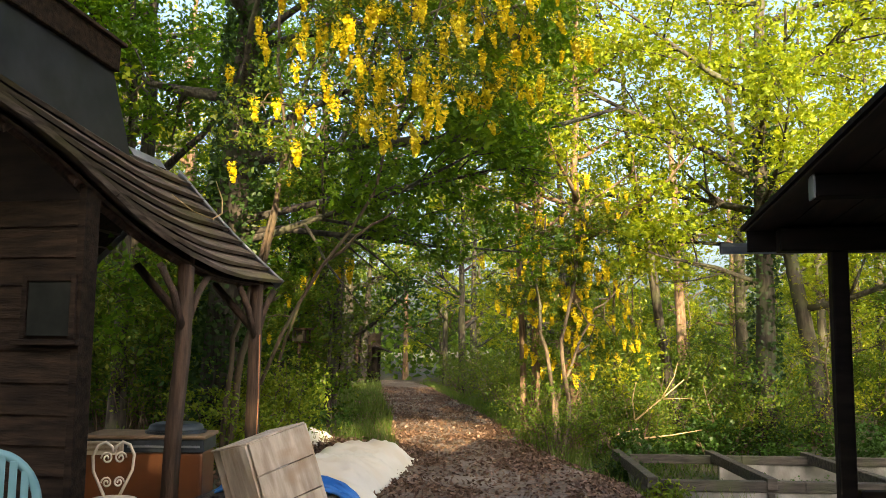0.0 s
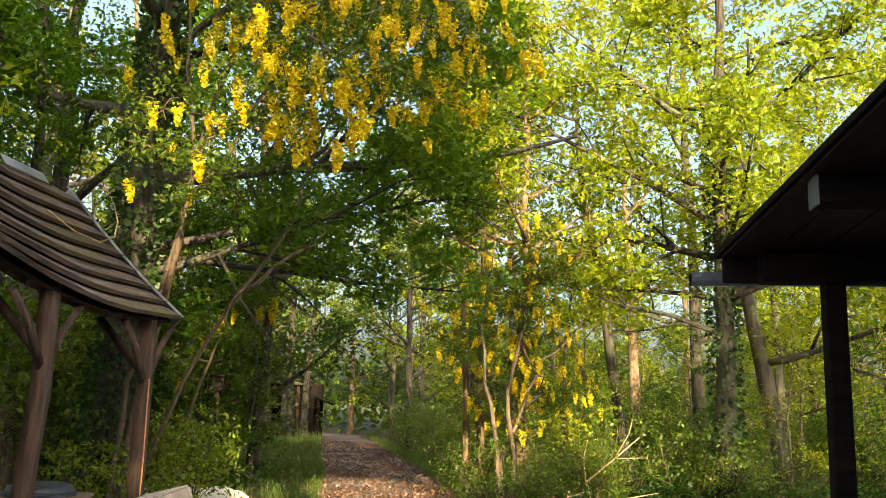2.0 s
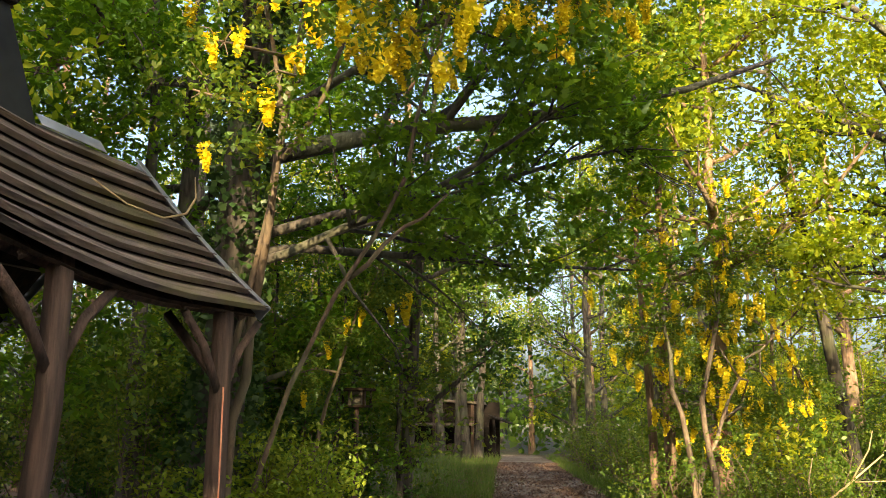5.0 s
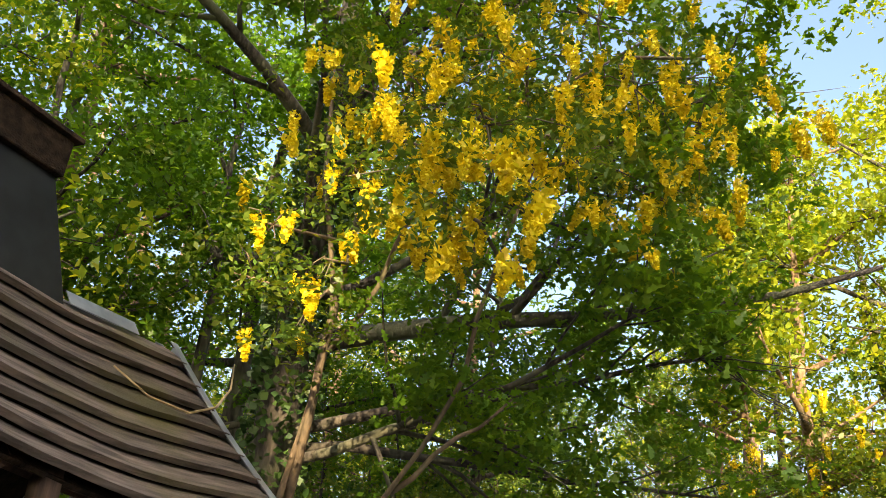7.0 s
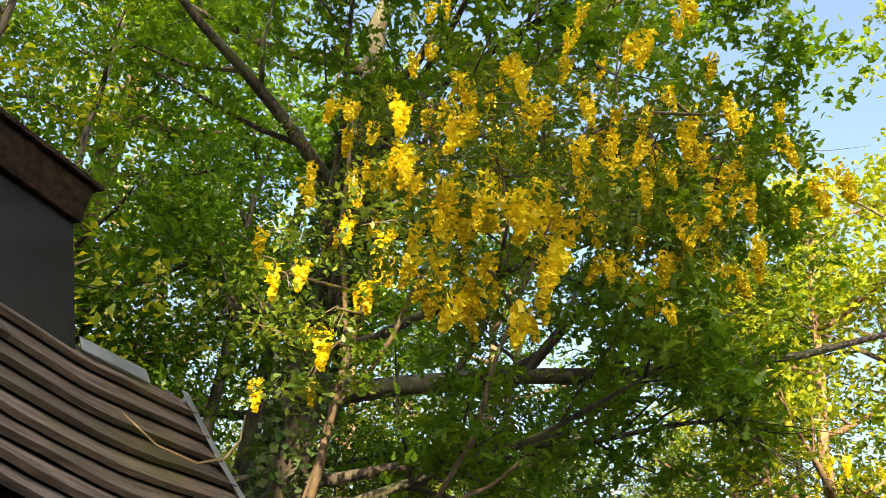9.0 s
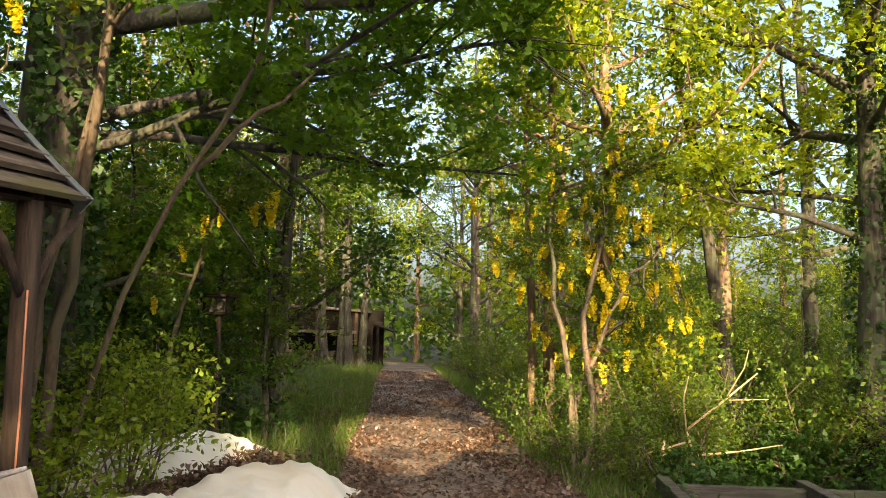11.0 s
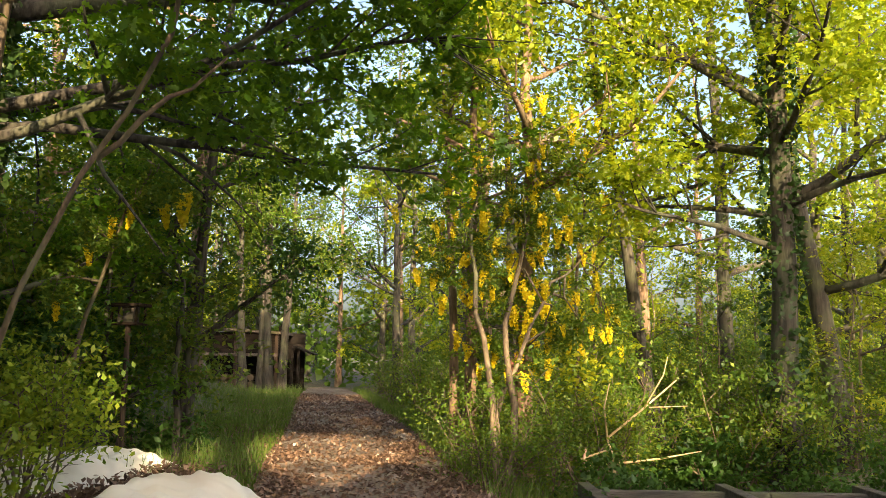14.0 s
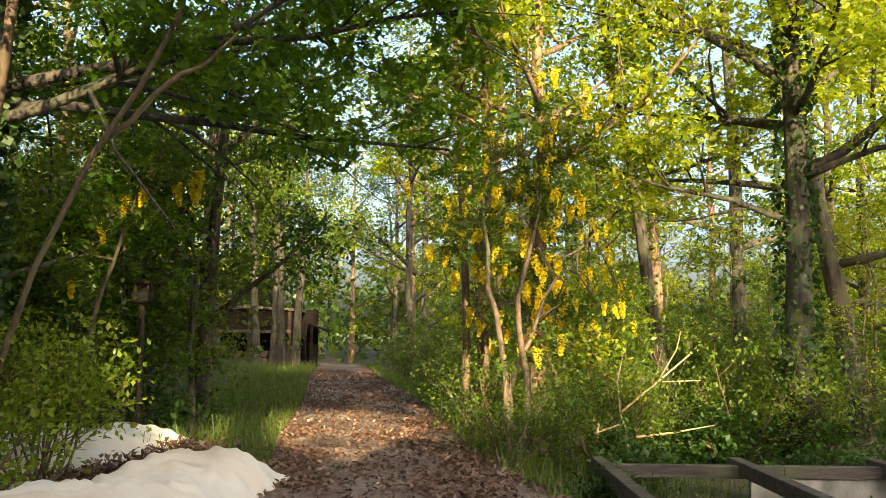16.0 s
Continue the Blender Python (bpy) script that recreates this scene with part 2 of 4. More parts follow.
def leaf_quads(P, size, rng, up=0.5, narrow=0.55):
    """Folded diamond leaves at points P."""
    n = len(P)
    d = rng.normal(size=(n, 3))
    d[:, 2] = d[:, 2] * 0.6 - 0.25
    d /= np.linalg.norm(d, axis=1)[:, None]
    nn = rng.normal(size=(n, 3)) * (1 - up)
    nn[:, 2] += up * 1.6
    w = np.cross(d, nn)
    w /= np.linalg.norm(w, axis=1)[:, None] + 1e-9
    nn = np.cross(w, d)
    s = (size * rng.uniform(0.6, 1.3, n))[:, None]
    V = np.empty((n, 4, 3))
    V[:, 0] = P - d * s * 0.5
    V[:, 1] = P + w * s * narrow * 0.5 + nn * s * 0.10 + d * s * 0.08
    V[:, 2] = P + d * s * 0.5 - nn * s * 0.08
    V[:, 3] = P - w * s * narrow * 0.5 + nn * s * 0.10 + d * s * 0.08
    return V


LOBES = ((-0.5, 0.03), (-0.22, 0.16), (-0.12, 0.07), (0.05, 0.30), (0.14, 0.12), (0.30, 0.24), (0.5, 0.0))


def lobed_leaves(P, size, rng, up=0.5):
    """Lobed, slightly cupped leaves, each one polygon, at points P."""
    n = len(P)
    d = rng.normal(size=(n, 3))
    d[:, 2] = d[:, 2] * 0.6 - 0.25
    d /= np.linalg.norm(d, axis=1)[:, None]
    nn = rng.normal(size=(n, 3)) * (1 - up)
    nn[:, 2] += up * 1.6
    w = np.cross(d, nn)
    w /= np.linalg.norm(w, axis=1)[:, None] + 1e-9
    nn = np.cross(w, d)
    s = (size * rng.uniform(0.6, 1.35, n))[:, None]
    ring = list(LOBES) + [(a, -b) for a, b in reversed(LOBES[:-1])]
    k = len(ring)
    V = np.empty((n, k, 3))
    for i, (a, b) in enumerate(ring):
        V[:, i] = P + d * s * a + w * s * b + nn * s * (abs(b) * 0.35 - a * a * 0.35)
    me = bpy.data.meshes.new("crown")
    me.vertices.add(k * n)
    me.vertices.foreach_set("co", np.ascontiguousarray(V, dtype=np.float32).ravel())
    me.loops.add(k * n)
    me.loops.foreach_set("vertex_index", np.arange(k * n, dtype=np.int32))
    me.polygons.add(n)
    me.polygons.foreach_set("loop_start", np.arange(0, k * n, k, dtype=np.int32))
    me.update(calc_edges=True)
    return me


def rand_turn(d, ang, rng):
    a = Vector(rng.normal(size=3)).cross(d)
    if a.length < 1e-4:
        a = Vector((1, 0, 0))
    return (Matrix.Rotation(ang, 3, a.normalized()) @ d).normalized()


def grow(start, d, length, r0, rng, lift=0.1, steps=5, bend=0.18):
    pts, p = [Vector(start)], Vector(start)
    d = Vector(d).normalized()
    for i in range(steps):
        d = rand_turn(d, rng.uniform(0, bend), rng)
        d = (d + Vector((0, 0, lift / steps))).normalized()
        p = p + d * (length / steps)
        pts.append(p.copy())
    return pts, [r0 * (1 - 0.8 * i / steps) for i in range(steps + 1)], d


def along(pts, f):
    x = f * (len(pts) - 1)
    i = min(int(x), len(pts) - 2)
    return pts[i].lerp(pts[i + 1], x - i), (pts[i + 1] - pts[i]).normalized()


def limb_with_twigs(bm_limb, bm_twig, start, d, length, r, rng, tips, nsub=4, lift=0.1, sides=6, bend=0.2):
    pts, rad, dd = grow(start, d, length, r, rng, lift, 6, bend)
    tube(bm_limb, pts, rad, sides)
    tips.append((pts[-1], 1.0))
    for k in range(nsub):
        f = rng.uniform(0.25, 0.98)
        p, q = along(pts, f)
        sd = rand_turn(q, rng.uniform(0.5, 1.1), rng)
        l2 = length * rng.uniform(0.25, 0.5) * (1.15 - f * 0.5)
        p2, r2, _ = grow(p, sd, l2, max(r * (1 - 0.8 * f) * 0.6, 0.006), rng, lift, 4, 0.3)
        tube(bm_twig, p2, r2, 4)
        for g in (0.45, 0.75, 1.0):
            tips.append((along(p2, g * 0.999)[0], 0.8))


def crown_points(tips, n, spread, rng, flat=0.55, clear=None):
    T = np.array([p for p, _ in tips])
    idx = rng.integers(0, len(T), n)
    s = spread * rng.uniform(0.5, 1.2, len(T))
    sub = 5   # leafy shoots round each twig's end, with gaps between them
    C = T[:, None, :] + rng.normal(size=(len(T), sub, 3)) * s[:, None, None] * np.array([1, 1, flat])
    P = C[idx, rng.integers(0, sub, n)] + rng.normal(size=(n, 3)) * spread * 0.30 * np.array([1, 1, 0.55])
    if clear is not None:
        P = P[clear(P)]
    return P


def tree(base, height, r, seed, leaf_mat, bark, label, n_leaf=9000, leaf=0.11, crown_from=0.35, spread=0.42, n_limb=9, reach=0.33, lean=(0, 0), category="tree", group="",
         limbs=(), clear=None, name="tree", up=0.55, ivy=0, bend=0.07, nsub=5, top=True, at=None, lobed=False):
    rng = np.random.default_rng(seed)
    th = thing(name, at if at is not None else pose(*base), label, category, group)
    bt = bmesh.new()
    steps = 9
    pts, p = [Vector((0, 0, -0.15))], Vector((0, 0, 0))
    for i in range(steps + 1):
        f = i / steps
        pts.append(Vector((lean[0] * f * height + rng.normal() * bend * f, lean[1] * f * height + rng.normal() * bend * f, f * height)))
    rad = [r * 1.45, r * 1.25] + [r * (1 - 0.85 * i / steps) for i in range(1, steps + 1)]
    tube(bt, pts, rad, 10, 0.06, rng)
    part("trunk", bt, bark, th)
    tips, tw = [], bmesh.new()
    for i in range(n_limb):
        f = crown_from + (0.97 - crown_from) * (i + rng.uniform(0, 0.8)) / n_limb
        p, _ = along(pts, min(f, 0.98))
        an = i * 2.4 + rng.uniform(-0.5, 0.5)
        L = height * reach * (1.1 - 0.65 * (f - crown_from) / (1 - crown_from)) * rng.uniform(0.7, 1.15)
        bl = bmesh.new()
        limb_with_twigs(bl, tw, p, (math.cos(an), math.sin(an), rng.uniform(0.1, 0.6)), L, r * (1 - 0.8 * f) * 0.55 + 0.012, rng, tips, nsub, 0.25)
        part("limb", bl, bark, th)
    for s, d, L, rr, ns in limbs:
        bl = bmesh.new()
        limb_with_twigs(bl, tw, along(pts, s)[0], d, L, rr, rng, tips, ns, 0.12, 7, 0.25)
        part("limb", bl, bark, th)
    if top:
        tips.append((pts[-1], 1.0))
    tagged(part("twig", tw, bark, th), kind="stuff")
    cl = None
    if clear:
        o = np.array(th.matrix_world.translation)
        cl = lambda P: clear(P + o)
    P = crown_points(tips, n_leaf, spread, rng, 0.6, cl)
    c = part("crown", lobed_leaves(P, leaf, rng, up) if lobed else quads("crown", leaf_quads(P, leaf, rng, up)), leaf_mat, th)
    tagged(c, kind="stuff")
    if ivy:
        h = rng.uniform(0, height * 0.6, ivy) ** 1.0
        an = rng.uniform(0, 2 * math.pi, ivy)
        rr = r * 1.2 * (1 - 0.4 * h / height) + rng.uniform(0.0, 0.09, ivy)
        Q = np.stack([lean[0] * h + rr * np.cos(an), lean[1] * h + rr * np.sin(an), h], 1)
        tagged(part("ivy", quads("ivy", leaf_quads(Q, 0.075, rng, 0.1, 0.9)), LEAF_IVY, th, "dark green climbing ivy"), kind="stuff")
    return th


def shrub(base, height, width, seed, mat, label, n_leaf=4500, leaf=0.07, stems=9, category="shrub", group="", name="shrub", bark=None, at=None, zmin=0.03):
    rng = np.random.default_rng(seed)
    th = thing(name, at if at is not None else pose(*base), label, category, group)
    tips, tw = [], bmesh.new()
    for i in range(stems):
        an = i * 2.4 + rng.uniform(-0.4, 0.4)
        rr = width * 0.12 * rng.uniform(0, 1)
        out = rng.uniform(0.1, 0.75) * width / height
        bs = bmesh.new()
        limb_with_twigs(bs, tw, (rr * math.cos(an), rr * math.sin(an), -0.05), (out * math.cos(an), out * math.sin(an), 1), height * rng.uniform(0.6, 1.0), 0.014, rng, tips, 6, 0.05, 5, 0.25)
        part("stem", bs, bark or M_STEM, th)
    tagged(part("twig", tw, bark or M_STEM, th), kind="stuff")
    P = crown_points(tips, n_leaf, 0.16 * height ** 0.5, rng, 0.8)
    P = P[P[:, 2] > zmin]
    tagged(part("foliage", quads("foliage", leaf_quads(P, leaf, rng, 0.5)), mat, th), kind="stuff")
    return th


# ---- ground ----
def path_mid(y):
    return float(np.interp(y, [-10, 5, 10, 11.5, 13.2, 15, 19, 28, 33, 45], [1.2, 1.0, 0.5, 0.15, -0.45, -1.0, -2.05, -4.8, -6.2, -9.6]))


def path_half(y):
    return float(np.interp(y, [0, 8, 11, 12.5, 14, 20, 30, 45], [2.2, 1.9, 1.45, 1.2, 1.15, 1.15, 1.05, 1.0]))


def smooth(a, b, x):
    f = min(max((x - a) / (b - a), 0.0), 1.0)
    return f * f * (3 - 2 * f)


def ground_z(x, y):
    off = x - path_mid(min(max(y, -10), 45))
    z = 0.9 * smooth(1.6, 7.0, -off) * smooth(13, 22, y) * (1 - 0.5 * smooth(60, 90, y))
    z += -0.28 * smooth(0.9, 2.0, off) * smooth(8.5, 10.5, y) * (1 - smooth(40, 60, y))
    bx, by = bed_local(x, y)
    if 0.12 < bx < 5.2 and 0.12 < by < 2.35:
        z -= 0.2
    n = noise.noise(Vector((x * 0.35, y * 0.35, 0))) * 0.10 + noise.noise(Vector((x * 1.7, y * 1.7, 3))) * 0.02
    return z - 0.25 * smooth(33, 44, y) + n * smooth(0.5, 1.8, abs(off)) - 0.012


BED_A = radians(8.5)
BED_O = (1.95, 10.7)


def bed_local(x, y):
    dx, dy = x - BED_O[0], y - BED_O[1]
    return dx * math.cos(BED_A) + dy * math.sin(BED_A), -dx * math.sin(BED_A) + dy * math.cos(BED_A)


def axis(lo, hi, near_lo, near_hi, step):
    a = list(np.arange(near_lo, near_hi, step))
    k, left, right = step, near_lo, a[-1]
    pre, post = [], []
    while left > lo:
        k *= 1.3
        left -= k
        pre.append(left)
    k = step
    while right < hi:
        k *= 1.3
        right += k
        post.append(right)
    return pre[::-1] + a + post


def build_ground():
    xs, ys = axis(-900, 900, -12, 12, 0.22), axis(-900, 900, -6, 40, 0.25)
    V = [(x, y, ground_z(x, y)) for y in ys for x in xs]
    nx = len(xs)
    F = [(j * nx + i, j * nx + i + 1, (j + 1) * nx + i + 1, (j + 1) * nx + i) for j in range(len(ys) - 1) for i in range(nx - 1)]
    me = bpy.data.meshes.new("ground")
    me.from_pydata(V, [], F)
    me.polygons.foreach_set("use_smooth", [True] * len(F))
    tagged(part("ground", me, M_GROUND), "dark forest floor with moss, grass and leaf mould", "ground", kind="structure")


build_ground()


def build_path():
    """Leaf-strewn gravel path with a ragged edge."""
    V, F, n = [], [], 12
    ys = np.arange(-9, 45, 0.2)
    for j, y in enumerate(ys):
        c, h = path_mid(y), path_half(y)
        l = h + noise.noise(Vector((y * 1.3, 0, 5))) * 0.22
        r = h + noise.noise(Vector((y * 1.3, 9, 5))) * 0.22
        for i in range(n + 1):
            f = i / n * 2 - 1
            x = c + (f * l if f < 0 else f * r)
            e = 1 - abs(f) ** 6
            V.append((x, y, ground_z(x, y) + 0.03 * e - 0.012 * (1 - e) + 0.012 * noise.noise(Vector((x * 3, y * 3, 1)))))
    for j in range(len(ys) - 1):
        for i in range(n):
            a = j * (n + 1) + i
            F.append((a, a + 1, a + n + 2, a + n + 1))
    me = bpy.data.meshes.new("path")
    me.from_pydata(V, [], F)
    me.polygons.foreach_set("use_smooth", [True] * len(F))
    tagged(part("path", me, M_PATH), "gravel path strewn with dry brown leaves", "path", kind="structure")


build_path()


def in_bed(x, y):
    a, b = bed_local(x, y)
    return -0.05 < a < 5.3 and -0.05 < b < 2.5


def build_litter():
    rng = np.random.default_rng(11)
    pts = []
    while len(pts) < 46000:
        y = 5 + 27 * rng.uniform() ** 1.7
        h = path_half(y)
        x = path_mid(y) + rng.normal() * h * 0.95
        if rng.uniform() < 0.12:
            x = rng.uniform(-6, 2)
        if in_bed(x, y):
            continue
        mid = math.exp(-((x - path_mid(y)) / (0.45 * h)) ** 2)
        patch = noise.noise(Vector((x * 1.1, y * 0.7, 7)))
        if patch < -0.05 + 0.35 * mid and rng.uniform() < 0.75:
            continue
        pts.append((x, y, ground_z(x, y) + 0.03 + rng.uniform(0, 0.02)))
    V = leaf_quads(np.array(pts), 0.06, rng, 0.62, 0.6)
    tagged(part("leaf_litter", quads("leaf_litter", V), M_LITTER), "dry brown fallen leaves on the path", "leaves", kind="stuff")


build_litter()


def build_grass():
    rng = np.random.default_rng(12)
    P = []
    while len(P) < 48000:
        y = 9 + 30 * rng.uniform() ** 1.4
        side = rng.choice([-1, 1])
        x = path_mid(y) + side * (path_half(y) * 0.92 + abs(rng.normal()) * 1.3)
        if x < -0.6 and y < 12.6 or (in_bed(x, y) and rng.uniform() < 0.3) or (x > 1.0 and y < 12.4 and not in_bed(x, y) and rng.uniform() < 0.8):
            continue
        P.append((x, y, ground_z(x, y)))
    P = np.array(P)
    n = len(P)
    h = rng.uniform(0.05, 0.2, n) * (0.6 + 0.9 * (rng.uniform(size=n) < 0.25))
    a = rng.uniform(0, 2 * math.pi, n)
    w = np.stack([np.cos(a), np.sin(a), 0 * a], 1) * 0.006
    lean = rng.normal(size=(n, 3)) * 0.35
    lean[:, 2] = 1
    T = P + lean * h[:, None]
    V = np.stack([P - w, P + w, T + w * 0.3, T - w * 0.3], 1)
    tagged(part("grass", quads("grass", V), M_GRASS), "green grass along the path's edges", "grass", kind="stuff")


build_grass()


# ---- the shed with the curved board roof ----
EAVE_Y = [4.5, 5.1, 5.7, 6.0, 6.44, 7.0, 7.66, 8.0, 8.48, 9.25]
EAVE_Z = [2.83, 2.72, 2.60, 2.46, 2.30, 2.15, 2.05, 2.01, 2.01, 2.04]
RIDGE_X, EAVE_X = -3.0, -1.8


def roof_pt(s, y, up=0.0, side=1):
    """A place on the roof: s runs from the eave (0) to the ridge (1)."""
    e = float(np.interp(y, EAVE_Y, EAVE_Z))
    e = 0.5 * e + 0.25 * float(np.interp(y - 0.35, EAVE_Y, EAVE_Z)) + 0.25 * float(np.interp(min(y + 0.35, 9.25), EAVE_Y, EAVE_Z))
    r = float(np.interp(y, [4.5, 6.5, 7.19, 8.2, 9.25], [3.65, 3.45, 3.37, 3.24, 3.22]))
    x = EAVE_X + (RIDGE_X - EAVE_X) * s
    z = e + (r - e) * s - 0.05 * math.sin(math.pi * s)
    if side < 0:
        x = 2 * RIDGE_X - x
    return Vector((x + up * 0.7 * side, y, z + up * 0.7))


def roof_plank(s0, s1, y0, y1, rng, side=1, lo=0.1, hi=0.03, th=0.032):
    bm = bmesh.new()
    rings, n = [], 14
    for i in range(n + 1):
        y = y0 + (y1 - y0) * i / n
        w = noise.noise(Vector((y * 2.2, s0 * 40, side))) * 0.012
        rings.append([bm.verts.new(roof_pt(s0 + w, y, lo, side)), bm.verts.new(roof_pt(s1, y, hi, side)),
                      bm.verts.new(roof_pt(s1, y, hi - th * 0.7, side)), bm.verts.new(roof_pt(s0 + w, y, lo - th * 1.2, side))])
    for a, b in zip(rings, rings[1:]):
        for k in range(4):
            bm.faces.new((a[k], a[(k + 1) % 4], b[(k + 1) % 4], b[k]))
    bm.faces.new(rings[0])
    bm.faces.new(rings[-1][::-1])
    bmesh.ops.recalc_face_normals(bm, faces=bm.faces)
    return bm


def build_shed():
    rng = random.Random(4)
    sh = thing("garden_shed", pose(0, 0, 0), "dark wooden garden shed with curved weathered board roof, open porch", "shed")
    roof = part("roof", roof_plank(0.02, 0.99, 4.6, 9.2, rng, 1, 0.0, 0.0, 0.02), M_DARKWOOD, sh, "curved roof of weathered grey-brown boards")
    for side in (1, -1):
        for k in range(8):
            cut = 4.5 + rng.uniform(1.2, 3.2)
            for a, b in ((4.5, cut - 0.004), (cut + 0.004, 9.22)):
                part("plank", roof_plank(k / 8, min((k + 1.2) / 8, 1.0), a, b, rng, side), M_SHINGLE, roof)
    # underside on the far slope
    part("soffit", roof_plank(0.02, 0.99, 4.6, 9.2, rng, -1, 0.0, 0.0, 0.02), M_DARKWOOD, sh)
    # metal verge strip over the gable end
    for side in (1, -1):
        bm = bmesh.new()
        for i in range(10):
            s0, s1 = i / 10, (i + 1) / 10
            a = [roof_pt(s0, 9.18, 0.095, side), roof_pt(s0, 9.25, 0.095, side), roof_pt(s0, 9.25, -0.03, side)]
            b = [roof_pt(s1, 9.18, 0.095, side), roof_pt(s1, 9.25, 0.095, side), roof_pt(s1, 9.25, -0.03, side)]
            va, vb = [bm.verts.new(p) for p in a], [bm.verts.new(p) for p in b]
            for k in range(2):
                bm.faces.new((va[k], va[k + 1], vb[k + 1], vb[k]))
        bmesh.ops.remove_doubles(bm, verts=bm.verts, dist=0.002)
        bmesh.ops.solidify(bm, geom=bm.faces[:], thickness=0.006)
        part("verge_flashing", bm, M_ZINC, sh, "grey zinc strip along the gable end")
    bm = bmesh.new()
    for a in range(6):
        y0, y1 = 8.2 + a * 0.10, 8.2 + (a + 1) * 0.10
        for sd in (1, -1):
            f = [roof_pt(0.94, y0, 0.09, sd), roof_pt(1.0, y0, 0.1, sd), roof_pt(1.0, y1, 0.1, sd), roof_pt(0.94, y1, 0.09, sd)]
            bm.faces.new([bm.verts.new(p) for p in f])
    bmesh.ops.remove_doubles(bm, verts=bm.verts, dist=0.002)
    bmesh.ops.solidify(bm, geom=bm.faces[:], thickness=0.006)
    part("ridge_cap", bm, M_ZINC, sh, "grey zinc ridge cap")
    # black metal lantern on the ridge with a board cap
    bm = bmesh.new()
    vs = []
    for y, zb, zt, w0, w1 in ((8.2, 3.1, 3.95, 0.06, 0.0), (7.2, 3.15, 3.99, 0.06, 0.0), (6.2, 3.25, 4.05, 0.06, 0.0), (4.6, 3.35, 4.15, 0.06, 0.0)):
        yt = y - 0.27 if y > 8 else y
        vs.append([bm.verts.new((-2.93 + w0, y, zb)), bm.verts.new((-2.95 + w1, yt, zt)), bm.verts.new((-3.75, yt, zt)), bm.verts.new((-3.77, y, zb))])
    for a, b in zip(vs, vs[1:]):
        for k in range(4):
            bm.faces.new((a[k], b[k], b[(k + 1) % 4], a[(k + 1) % 4]))
    bm.faces.new(vs[0])
    bm.faces.new(vs[-1][::-1])
    bmesh.ops.recalc_face_normals(bm, faces=bm.faces)
    part("ridge_lantern", bm, M_BLACK, sh, "black sheet metal box along the ridge")
    bm = bmesh.new()
    tilt = Matrix.Translation((0, 7.95, 3.95)) @ Matrix.Rotation(radians(-3.2), 4, "X")
    box(bm, -3.85, -3.4, 0.0, -2.9, 0.0, 0.25, 0.012, tilt)
    part("cap_board", bm, M_DARKWOOD, sh, "weathered fascia board round the lantern")
    part("cap_lid", boxes(-3.9, -3.42, 0.252, -2.86, 0.04, 0.285, bevel=0.006, m=tilt), M_DARKWOOD, sh)
    # end wall of lapped boards
    wall = part("wall", boxes(-4.2, 6.03, -0.05, -1.87, 6.13, 2.45), M_DARKWOOD, sh, "dark brown lapped board wall")
    z, k = -0.05, 0
    while z < 2.4:
        h = 0.2 + rng.uniform(-0.015, 0.02)
        bm = bmesh.new()
        top = min(h + 0.02, 2.4 - z)
        v = [bm.verts.new(p) for p in ((-4.22, 5.985, z), (-1.85, 5.985, z), (-1.85, 6.028, z), (-4.22, 6.028, z), (-4.22, 6.008, z + top), (-1.85, 6.008, z + top), (-1.85, 6.028, z + top), (-4.22, 6.028, z + top))]
        for f in ((0, 1, 5, 4), (1, 2, 6, 5), (2, 3, 7, 6), (3, 0, 4, 7), (4, 5, 6, 7), (3, 2, 1, 0)):
            bm.faces.new([v[i] for i in f])
        part("board", bm, M_DARKWOOD, wall)
        z += h
        k += 1
    bm = bmesh.new()
    v = [bm.verts.new(p) for p in ((-4.2, 6.0, 2.4), (-1.87, 6.0, 2.4), (-3.0, 6.0, 3.42), (-4.2, 6.12, 2.4), (-1.87, 6.12, 2.4), (-3.0, 6.12, 3.42))]
    for f in ((0, 1, 2), (5, 4, 3), (0, 3, 4, 1), (1, 4, 5, 2), (2, 5, 3, 0)):
        bm.faces.new([v[i] for i in f])
    part("gable", bm, M_PORCH, sh)
    part("corner_board", boxes(-1.9, 5.975, -0.05, -1.845, 6.14, 2.5, bevel=0.005), M_DARKWOOD, sh)
    # side wall behind the porch
    part("side_wall", boxes(-4.2, 6.13, -0.05, -4.1, 7.2, 2.3), M_DARKWOOD, sh)
    wnd = part("window", boxes(-2.23, 5.965, 1.49, -1.91, 5.983, 1.85, bevel=0.004), M_SHUTTER, sh, "closed grey-green shutter")
    for b in ((-2.27, 5.95, 1.47, -2.23, 5.984, 1.89), (-1.91, 5.95, 1.47, -1.87, 5.984, 1.89), (-2.23, 5.95, 1.85, -1.91, 5.984, 1.89)):
        part("window_frame", boxes(*b, bevel=0.004), M_DARKWOOD, wnd)
    part("window_sill", boxes(-2.31, 5.92, 1.43, -1.83, 5.984, 1.468, bevel=0.006), M_DARKWOOD, wnd)
    # porch posts with braces
    for y, x0, x1 in ((7.45, -1.95, -1.88), (8.9, -1.88, -1.88)):
        top = float(np.interp(y, EAVE_Y, EAVE_Z))
        bm = bmesh.new()
        tube(bm, [(x0, y, -0.1), (x0 * 0.6 + x1 * 0.4, y + 0.01, 0.8), (x1, y, 1.4), (x1, y, top + 0.1)], [0.072, 0.07, 0.068, 0.068], 4)
        bmesh.ops.rotate(bm, verts=bm.verts, cent=(x1, y, 0), matrix=Matrix.Rotation(radians(45), 3, "Z"))
